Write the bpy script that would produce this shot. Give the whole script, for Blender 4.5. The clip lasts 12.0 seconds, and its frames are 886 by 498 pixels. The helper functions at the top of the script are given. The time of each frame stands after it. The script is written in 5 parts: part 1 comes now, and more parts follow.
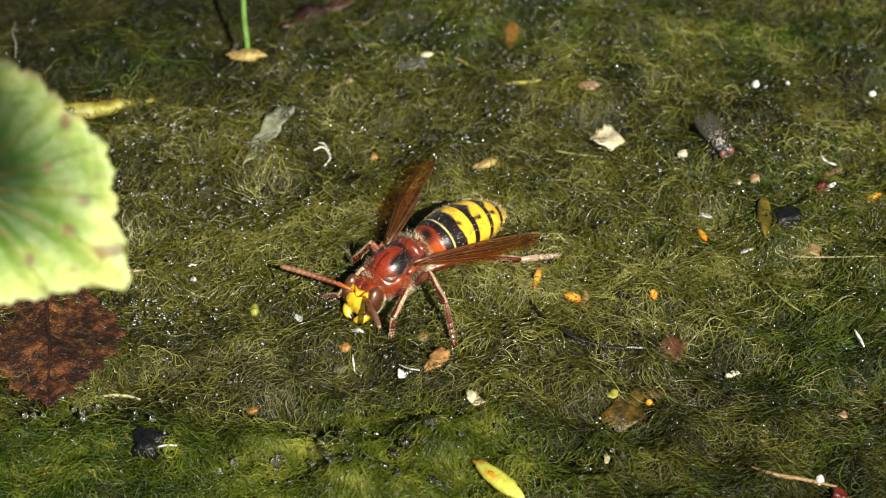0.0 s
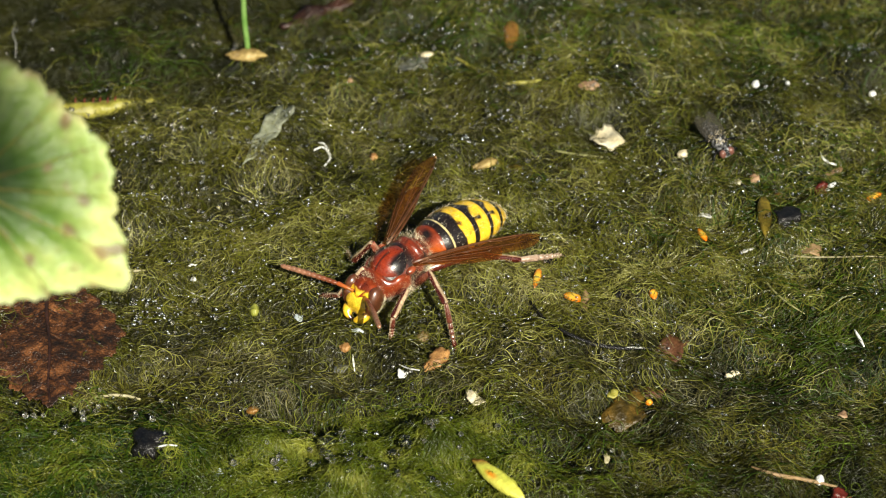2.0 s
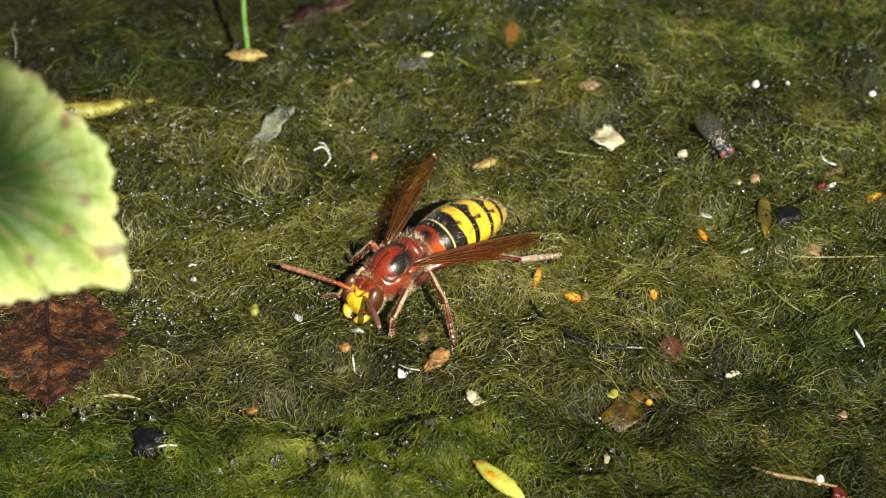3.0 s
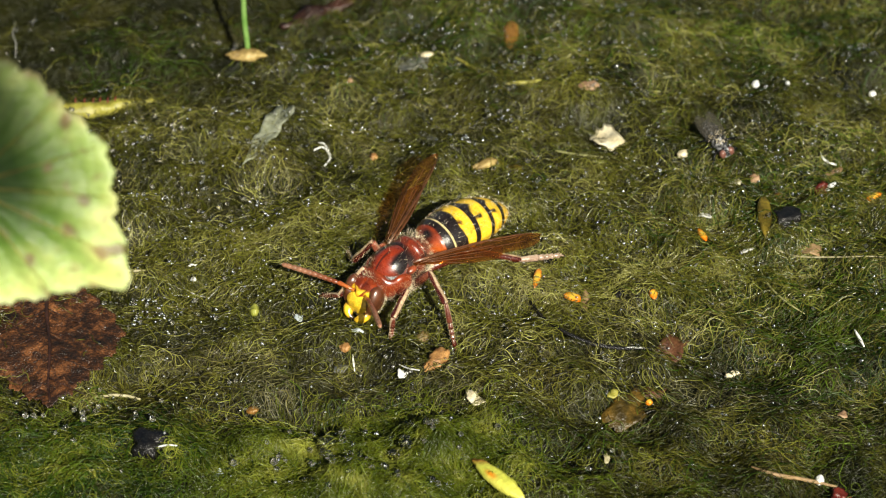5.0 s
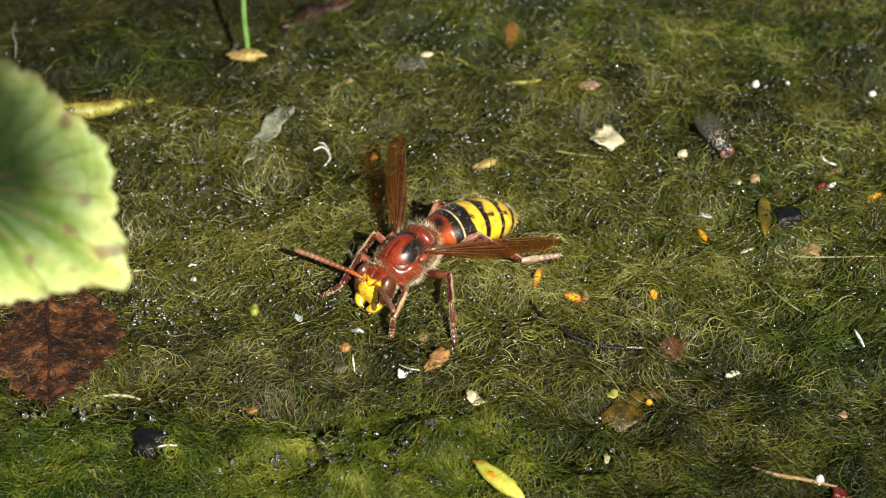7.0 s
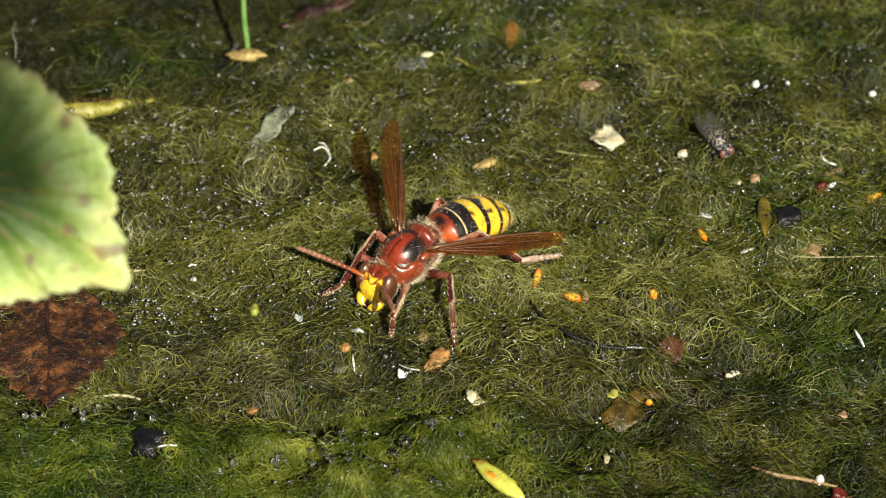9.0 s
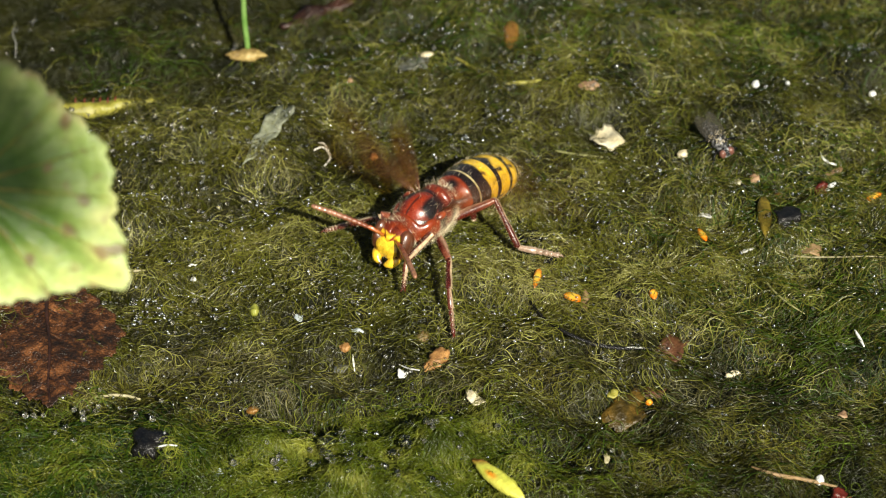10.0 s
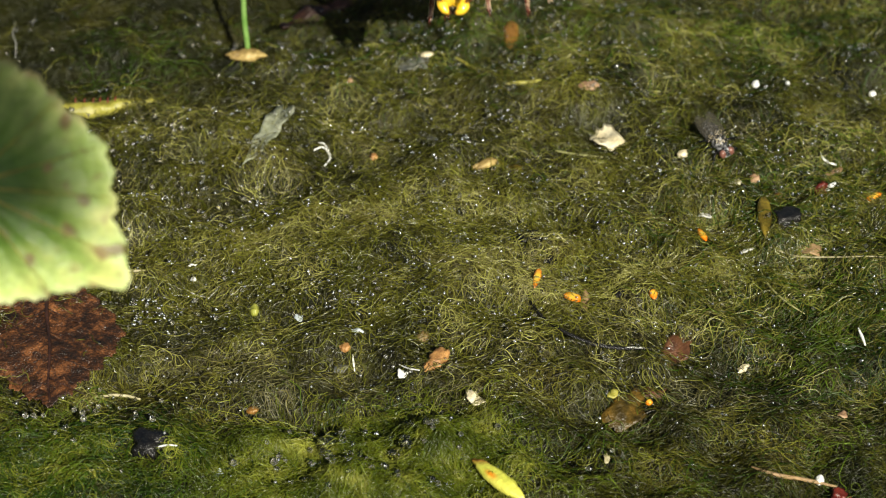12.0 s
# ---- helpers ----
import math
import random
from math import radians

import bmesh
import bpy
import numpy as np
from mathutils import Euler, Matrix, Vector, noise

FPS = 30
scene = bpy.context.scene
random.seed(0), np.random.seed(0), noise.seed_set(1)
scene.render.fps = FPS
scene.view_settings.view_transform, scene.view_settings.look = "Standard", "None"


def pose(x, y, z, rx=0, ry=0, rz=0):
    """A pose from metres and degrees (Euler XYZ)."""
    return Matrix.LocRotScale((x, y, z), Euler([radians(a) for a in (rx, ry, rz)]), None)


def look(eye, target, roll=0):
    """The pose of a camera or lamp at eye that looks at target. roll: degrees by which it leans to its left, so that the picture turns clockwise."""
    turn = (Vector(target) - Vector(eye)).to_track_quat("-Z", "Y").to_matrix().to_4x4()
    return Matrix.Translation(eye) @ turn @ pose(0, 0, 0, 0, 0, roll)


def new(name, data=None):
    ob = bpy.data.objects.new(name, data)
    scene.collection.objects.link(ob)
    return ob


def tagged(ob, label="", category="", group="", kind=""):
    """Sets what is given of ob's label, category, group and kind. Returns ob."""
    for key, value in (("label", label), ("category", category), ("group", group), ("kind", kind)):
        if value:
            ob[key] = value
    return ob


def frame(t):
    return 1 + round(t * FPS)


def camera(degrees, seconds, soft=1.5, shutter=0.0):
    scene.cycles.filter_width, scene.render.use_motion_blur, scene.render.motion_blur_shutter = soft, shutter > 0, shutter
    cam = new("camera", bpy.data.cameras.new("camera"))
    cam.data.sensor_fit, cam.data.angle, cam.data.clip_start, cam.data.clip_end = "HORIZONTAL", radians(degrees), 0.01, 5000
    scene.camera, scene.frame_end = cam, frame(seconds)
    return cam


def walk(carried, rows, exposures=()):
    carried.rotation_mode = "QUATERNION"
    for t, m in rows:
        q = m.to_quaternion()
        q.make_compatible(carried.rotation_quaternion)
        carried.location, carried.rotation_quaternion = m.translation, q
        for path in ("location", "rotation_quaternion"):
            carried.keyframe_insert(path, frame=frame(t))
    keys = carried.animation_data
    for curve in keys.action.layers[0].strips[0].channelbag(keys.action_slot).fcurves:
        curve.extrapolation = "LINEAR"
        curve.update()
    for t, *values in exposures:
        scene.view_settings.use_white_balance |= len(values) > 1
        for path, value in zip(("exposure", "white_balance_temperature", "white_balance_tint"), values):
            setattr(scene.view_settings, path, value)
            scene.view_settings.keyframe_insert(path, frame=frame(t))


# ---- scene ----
MM = 0.001

# ---- camera: a long lens on a stand, still, looking down at 40 degrees ----
cam = camera(18, 12.0, soft=1.12, shutter=0.5)
EYE = (0.0, -0.3800 * math.cos(radians(40)), 0.3800 * math.sin(radians(40)))
walk(cam, [(0.0, look(EYE, (0, 0, 0))), (12.0, look(EYE, (0, 0, 0)))], [(0.0, 0.6, 6850, 4), (12.0, 0.6, 6850, 4)])
cam.data.dof.use_dof = True
cam.data.dof.focus_distance = 0.362
cam.data.dof.aperture_fstop = 38.0

# ---- light: low clear sun from behind the camera and to its right ----
SUN_WAY = Vector((0.42, -1.19, 1.0)).normalized()
world = bpy.data.worlds.new("sky")
scene.world = world
world.use_nodes = True
sky = world.node_tree.nodes.new("ShaderNodeTexSky")
sky.sky_type = "NISHITA"
sky.sun_disc = False
sky.dust_density = 3.0
sky.ozone_density = 0.4
sky.sun_elevation = math.asin(SUN_WAY.z)
sky.sun_rotation = math.atan2(SUN_WAY.x, SUN_WAY.y)
back = world.node_tree.nodes["Background"]
back.inputs["Strength"].default_value = 0.032
world.node_tree.links.new(sky.outputs["Color"], back.inputs["Color"])
sun = new("sun", bpy.data.lights.new("sun", "SUN"))
sun.data.energy = 5.0
sun.data.angle = radians(0.53)
sun.data.color = (1.0, 0.95, 0.86)
sun.matrix_world = look(SUN_WAY * 2.0, (0, 0, 0))


# ---- materials ----
def surface(name, colours, size=2.0, rough=0.5, bump=0.3, spec=0.5, island=0.0, detail=6.0, fine=6.0,
            trans=0.0, alpha=1.0, sheer=0.0, coat=0.0, attribute="", grit=0.5, bump_size=None, coat_rough=0.12):
    """A mottled surface. colours: from dark to light patches, size in mm. island: how much each piece differs."""
    m = bpy.data.materials.new(name)
    m.use_nodes = True
    nt = m.node_tree
    b = nt.nodes["Principled BSDF"]
    tc = nt.nodes.new("ShaderNodeTexCoord")
    n1 = nt.nodes.new("ShaderNodeTexNoise")
    n1.inputs["Scale"].default_value = 1000.0 / size
    n1.inputs["Detail"].default_value = detail
    n1.inputs["Roughness"].default_value = grit
    nt.links.new(tc.outputs["Object"], n1.inputs["Vector"])
    ramp = nt.nodes.new("ShaderNodeValToRGB")
    e = ramp.color_ramp.elements
    lo, hi = 0.32, 0.68
    for i, c in enumerate(colours):
        p = lo + (hi - lo) * i / max(1, len(colours) - 1)
        if i < 2:
            e[i].position = p
            e[i].color = (*c, 1)
        else:
            e.new(p).color = (*c, 1)
    nt.links.new(n1.outputs["Fac"], ramp.inputs["Fac"])
    colour = ramp.outputs["Color"]
    if attribute:
        at = nt.nodes.new("ShaderNodeAttribute")
        at.attribute_name = attribute
        mul = nt.nodes.new("ShaderNodeMixRGB")
        mul.blend_type = "MULTIPLY"
        mul.inputs["Fac"].default_value = 1.0
        nt.links.new(at.outputs["Color"], mul.inputs["Color1"])
        nt.links.new(colour, mul.inputs["Color2"])
        colour = mul.outputs["Color"]
    n2 = nt.nodes.new("ShaderNodeTexNoise")
    n2.inputs["Scale"].default_value = 1000.0 / (bump_size or size / fine)
    n2.inputs["Detail"].default_value = 5.0
    nt.links.new(tc.outputs["Object"], n2.inputs["Vector"])
    hsv = nt.nodes.new("ShaderNodeHueSaturation")
    val = nt.nodes.new("ShaderNodeMapRange")
    val.inputs["To Min"].default_value = 0.7
    val.inputs["To Max"].default_value = 1.3
    nt.links.new(n2.outputs["Fac"], val.inputs["Value"])
    level = val.outputs["Result"]
    if island:
        geo = nt.nodes.new("ShaderNodeNewGeometry")
        mr = nt.nodes.new("ShaderNodeMapRange")
        mr.inputs["To Min"].default_value = 1.0 - island
        mr.inputs["To Max"].default_value = 1.0 + island
        nt.links.new(geo.outputs["Random Per Island"], mr.inputs["Value"])
        mm = nt.nodes.new("ShaderNodeMath")
        mm.operation = "MULTIPLY"
        nt.links.new(level, mm.inputs[0])
        nt.links.new(mr.outputs["Result"], mm.inputs[1])
        level = mm.outputs[0]
        hr = nt.nodes.new("ShaderNodeMapRange")
        hr.inputs["To Min"].default_value = 0.5 - 0.03 * island
        hr.inputs["To Max"].default_value = 0.5 + 0.03 * island
        nt.links.new(geo.outputs["Random Per Island"], hr.inputs["Value"])
        nt.links.new(hr.outputs["Result"], hsv.inputs["Hue"])
    nt.links.new(level, hsv.inputs["Value"])
    nt.links.new(colour, hsv.inputs["Color"])
    nt.links.new(hsv.outputs["Color"], b.inputs["Base Color"])
    rr = nt.nodes.new("ShaderNodeMapRange")
    rr.inputs["To Min"].default_value = max(0.02, rough - 0.12)
    rr.inputs["To Max"].default_value = min(1.0, rough + 0.12)
    nt.links.new(n2.outputs["Fac"], rr.inputs["Value"])
    nt.links.new(rr.outputs["Result"], b.inputs["Roughness"])
    b.inputs["Specular IOR Level"].default_value = spec
    b.inputs["Coat Weight"].default_value = coat
    b.inputs["Coat Roughness"].default_value = coat_rough
    b.inputs["Transmission Weight"].default_value = trans
    b.inputs["Alpha"].default_value = alpha
    if bump:
        bp = nt.nodes.new("ShaderNodeBump")
        bp.inputs["Strength"].default_value = bump
        bp.inputs["Distance"].default_value = 0.15 * MM * size
        nt.links.new(n2.outputs["Fac"], bp.inputs["Height"])
        nt.links.new(bp.outputs["Normal"], b.inputs["Normal"])
    if sheer:
        out = nt.nodes["Material Output"]
        tl = nt.nodes.new("ShaderNodeBsdfTranslucent")
        nt.links.new(hsv.outputs["Color"], tl.inputs["Color"])
        mix = nt.nodes.new("ShaderNodeMixShader")
        mix.inputs["Fac"].default_value = sheer
        nt.links.new(b.outputs["BSDF"], mix.inputs[1])
        nt.links.new(tl.outputs["BSDF"], mix.inputs[2])
        nt.links.new(mix.outputs["Shader"], out.inputs["Surface"])
    return m


M_MUD = surface("wet_silt", [(0.005, 0.006, 0.0015), (0.014, 0.016, 0.003), (0.032, 0.03, 0.007)], 6, 0.5, 1.0, spec=0.3, fine=14)
M_ALGAE = surface("olive_algae", [(0.008, 0.009, 0.0009), (0.043, 0.043, 0.0035), (0.125, 0.114, 0.018)], 11, 0.34, 0, spec=0.28, island=0.85, sheer=0.15, bump_size=1.5)
M_PALE = surface("pale_algae", [(0.06, 0.063, 0.006), (0.125, 0.122, 0.018), (0.26, 0.245, 0.075)], 9, 0.24, 0, spec=0.5, island=0.5, sheer=0.15, bump_size=1.5)
M_GREEN = surface("fresh_green_algae", [(0.008, 0.022, 0.0013), (0.028, 0.056, 0.0035), (0.12, 0.165, 0.014)], 9, 0.36, 0, spec=0.28, island=0.5, sheer=0.25, bump_size=1.5)
M_MOUND = surface("yellow_green_algae", [(0.035, 0.05, 0.004), (0.095, 0.118, 0.01), (0.27, 0.28, 0.045)], 5, 0.24, 0, spec=0.3, island=0.4, sheer=0.3, bump_size=1.5)
M_DRAB = surface("drab_algae", [(0.014, 0.0135, 0.004), (0.038, 0.036, 0.012), (0.105, 0.094, 0.038)], 9, 0.28, 0, spec=0.4, island=0.7, sheer=0.1, bump_size=1.5)
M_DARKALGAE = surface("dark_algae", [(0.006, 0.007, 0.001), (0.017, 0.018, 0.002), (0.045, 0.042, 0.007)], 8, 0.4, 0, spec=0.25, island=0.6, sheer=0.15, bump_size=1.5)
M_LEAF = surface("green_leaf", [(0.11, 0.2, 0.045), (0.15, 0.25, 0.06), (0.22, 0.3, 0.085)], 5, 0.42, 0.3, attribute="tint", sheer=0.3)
M_DEAD = surface("rotting_leaf", [(0.005, 0.004, 0.003), (0.009, 0.006, 0.004), (0.035, 0.014, 0.006), (0.2, 0.075, 0.025), (0.42, 0.2, 0.075)], 3.2, 0.3, 0.7, detail=14, grit=0.85, bump_size=0.3)
M_CHITIN = surface("chitin", [(0.45, 0.42, 0.4), (0.85, 0.82, 0.8), (1.15, 1.1, 1.05)], 1.3, 0.3, 0.25, spec=0.5, coat=0.8, coat_rough=0.17, attribute="tint", bump_size=0.2, grit=0.7)
M_EYE = surface("compound_eye", [(0.045, 0.012, 0.004), (0.12, 0.034, 0.01)], 1.6, 0.34, 0, spec=0.8, coat=1.0, coat_rough=0.22)
M_HAIR = surface("golden_hair", [(0.55, 0.42, 0.24), (0.95, 0.85, 0.64)], 1.0, 0.35, 0, island=0.6)
M_LEG = surface("leg_chitin", [(0.4, 0.38, 0.36), (0.8, 0.78, 0.76), (1.1, 1.1, 1.1)], 0.7, 0.26, 0.3, coat=0.9, coat_rough=0.1, attribute="tint", bump_size=0.16, grit=0.7)


def glassy(name, colour, rough, ior, alpha=1.0, trans=1.0):
    m = bpy.data.materials.new(name)
    m.use_nodes = True
    b = m.node_tree.nodes["Principled BSDF"]
    b.inputs["Base Color"].default_value = (*colour, 1)
    b.inputs["Roughness"].default_value = rough
    b.inputs["IOR"].default_value = ior
    b.inputs["Transmission Weight"].default_value = trans
    b.inputs["Alpha"].default_value = alpha
    return m


M_WATER = glassy("water_bead", (0.93, 0.96, 1.0), 0.14, 3.2)
M_BUBBLE = glassy("air_bubble", (1.0, 1.0, 0.97), 0.07, 1.7)


def wing_material():
    m = bpy.data.materials.new("amber_wing_membrane")
    m.use_nodes = True
    nt = m.node_tree
    b = nt.nodes["Principled BSDF"]
    tc = nt.nodes.new("ShaderNodeTexCoord")
    n = nt.nodes.new("ShaderNodeTexNoise")
    n.inputs["Scale"].default_value = 700
    n.inputs["Detail"].default_value = 4
    nt.links.new(tc.outputs["Object"], n.inputs["Vector"])
    r = nt.nodes.new("ShaderNodeValToRGB")
    r.color_ramp.elements[0].color = (0.08, 0.035, 0.012, 1)
    r.color_ramp.elements[1].color = (0.22, 0.11, 0.04, 1)
    nt.links.new(n.outputs["Fac"], r.inputs["Fac"])
    nt.links.new(r.outputs["Color"], b.inputs["Base Color"])
    b.inputs["Roughness"].default_value = 0.22
    bp = nt.nodes.new("ShaderNodeBump")
    bp.inputs["Strength"].default_value = 0.5
    bp.inputs["Distance"].default_value = 0.00015
    nt.links.new(n.outputs["Fac"], bp.inputs["Height"])
    nt.links.new(bp.outputs["Normal"], b.inputs["Normal"])
    clear = nt.nodes.new("ShaderNodeBsdfTransparent")
    clear.inputs["Color"].default_value = (0.88, 0.69, 0.44, 1)
    mix = nt.nodes.new("ShaderNodeMixShader")
    mix.inputs["Fac"].default_value = 0.15
    nt.links.new(clear.outputs["BSDF"], mix.inputs[1])
    nt.links.new(b.outputs["BSDF"], mix.inputs[2])
    nt.links.new(mix.outputs["Shader"], nt.nodes["Material Output"].inputs["Surface"])
    return m


M_WING = wing_material()


# ---- the lie of the ground, in mm ----
WAVES = [(random.uniform(-1, 1), random.uniform(-1, 1), random.uniform(0, 6.28)) for _ in range(14)]


def bell(d):
    return np.exp(-np.square(d))


def ground_height(x, y):
    x, y = np.clip(np.asarray(x, float), -300, 300), np.clip(np.asarray(y, float), -300, 300)
    z = 0.0
    for i, (a, b, c) in enumerate(WAVES):
        k = 0.10 + 0.06 * i
        z = z + (0.5 / (1 + 0.2 * i)) * np.sin(k * (a * x + b * y) * 1.3 + c)
    inside = bell(np.hypot(x, y - 5) / 150.0)
    z = z * inside * (1.75 - 0.6 * bell(np.hypot(x + 2, y + 7) / 20.0))
    z = z - 1.0 * bell((y - 14 + 3 * np.sin(0.12 * x)) / 2.6) * bell((x + 22) / 24) - 0.9 * bell((y - 27 - 2 * np.sin(0.1 * x + 1)) / 3) * bell((x - 6) / 26)
    z = z + 1.5 * bell((y + 47 + 0.04 * x) / 9.5) * (0.55 + 0.45 * bell((x + 22) / 30.0))
    z = z + 0.8 * bell((y + 46) / 9.0) * np.sin(0.42 * x + 0.25 * y) * np.sin(0.3 * y - 0.17 * x + 1.0)
    z = z - 0.3 * bell((y + 32 - 0.03 * x) / 4.5)
    z = z - 3.0 / (1 + np.exp(-(y - 33 - 0.25 * (x + 40)) / 2.5)) / (1 + np.exp((x + 22) / 6.0))
    z = z - 1.0 * bell((y - 17 - 0.35 * (x + 38)) / 2.2) / (1 + np.exp((x + 22) / 4.0))
    z = z - 1.0 * bell((x - 40) / 12.0) * bell((y + 23) / 7.0)
    return z


def gz(x, y):
    return float(ground_height(x, y))


# ---- mesh helpers ----
def part(name, bm, material, parent=None, label=""):
    me = bpy.data.meshes.new(name)
    bm.to_mesh(me)
    bm.free()
    for p in me.polygons:
        p.use_smooth = True
    me.materials.append(material)
    ob = new(name, me)
    if parent:
        ob.parent = parent
    if label:
        ob["label"] = label
    return ob


def paint(ob, colour_at):
    """Give each vertex its own colour, by its place in mm."""
    at = ob.data.color_attributes.new("tint", "FLOAT_COLOR", "POINT")
    vals = []
    for v in ob.data.vertices:
        c = colour_at(*(v.co / MM))
        vals += [c[0], c[1], c[2], 1.0]
    at.data.foreach_set("color", vals)
    return ob


def skin(bm, rings, caps=True):
    for r0, r1 in zip(rings, rings[1:]):
        n = len(r0)
        for j in range(n):
            bm.faces.new((r0[j], r0[(j + 1) % n], r1[(j + 1) % n], r1[j]))
    if caps:
        bm.faces.new(list(reversed(rings[0])))
        bm.faces.new(rings[-1])


def smooth_rows(rows, steps):
    """Fine rows through coarse ones (Catmull-Rom)."""
    rows = [np.array(r, float) for r in rows]
    out = []
    for i in range(len(rows) - 1):
        p0, p1, p2, p3 = rows[max(i - 1, 0)], rows[i], rows[i + 1], rows[min(i + 2, len(rows) - 1)]
        for k in range(steps):
            u = k / steps
            out.append(0.5 * (2 * p1 + (p2 - p0) * u + (2 * p0 - 5 * p1 + 4 * p2 - p3) * u * u + (3 * p1 - p0 - 3 * p2 + p3) * u ** 3))
    out.append(rows[-1])
    return out


def loft(rows, n=32, steps=3, bm=None):
    """A body along x: rows of x, y, z, half width, half height (mm)."""
    bm = bm or bmesh.new()
    rings = []
    for x, y, z, a, b in smooth_rows(rows, steps):
        a, b = max(a, 0.02), max(b, 0.02)
        rings.append([bm.verts.new((x * MM, (y + a * math.sin(2 * math.pi * j / n)) * MM, (z + b * math.cos(2 * math.pi * j / n)) * MM)) for j in range(n)])
    skin(bm, rings)
    bmesh.ops.recalc_face_normals(bm, faces=bm.faces)
    return bm


def ellipsoid(cx, cy, cz, a, b, c, n=24, m=14, bm=None):
    bm = bm or bmesh.new()
    rings = []
    for i in range(1, m):
        f = math.pi * i / m
        rings.append([bm.verts.new(((cx + a * math.cos(f)) * MM, (cy + b * math.sin(f) * math.cos(2 * math.pi * j / n)) * MM,
                                    (cz + c * math.sin(f) * math.sin(2 * math.pi * j / n)) * MM)) for j in range(n)])
    skin(bm, rings)
    bmesh.ops.recalc_face_normals(bm, faces=bm.faces)
    return bm


def tube(points, radii, n=8, bm=None, steps=1):
    """A tapering tube through points (mm)."""
    bm = bm or bmesh.new()
    rows = [(*p, r) for p, r in zip(points, radii)]
    rows = smooth_rows(rows, steps) if steps > 1 else [np.array(r, float) for r in rows]
    rings = []
    side = None
    for i, r in enumerate(rows):
        t = Vector(rows[min(i + 1, len(rows) - 1)][:3] - rows[max(i - 1, 0)][:3]).normalized()
        if side is None:
            side = t.orthogonal().normalized()
        side = (side - t * side.dot(t)).normalized()
        other = t.cross(side)
        p = Vector(r[:3])
        rings.append([bm.verts.new((p + (side * math.cos(2 * math.pi * j / n) + other * math.sin(2 * math.pi * j / n)) * r[3]) * MM) for j in range(n)])
    skin(bm, rings)
    bmesh.ops.recalc_face_normals(bm, faces=bm.faces)
    return bm


def slab(outline, thick, relief=lambda x, y: 0.0, bm=None, rings=4):
    """A thin bent sheet over an outline (mm) round its own origin, with a real edge."""
    bm = bm or bmesh.new()
    n = len(outline)
    cx, cy = sum(p[0] for p in outline) / n, sum(p[1] for p in outline) / n
    layers = []
    for sgn in (1, -1):
        loops = []
        for k in range(1, rings + 1):
            f = k / rings
            edge = 0.5 * thick * (1 - 0.6 * f ** 4)
            loops.append([bm.verts.new(((cx + (x - cx) * f) * MM, (cy + (y - cy) * f) * MM,
                                        (relief(cx + (x - cx) * f, cy + (y - cy) * f) + sgn * edge) * MM)) for x, y in outline])
        mid = bm.verts.new((cx * MM, cy * MM, (relief(cx, cy) + sgn * 0.5 * thick) * MM))
        for j in range(n):
            bm.faces.new((mid, loops[0][j], loops[0][(j + 1) % n]))
        skin(bm, loops, caps=False)
        layers.append(loops[-1])
    skin(bm, layers, caps=False)
    bmesh.ops.recalc_face_normals(bm, faces=bm.faces)
    return bm


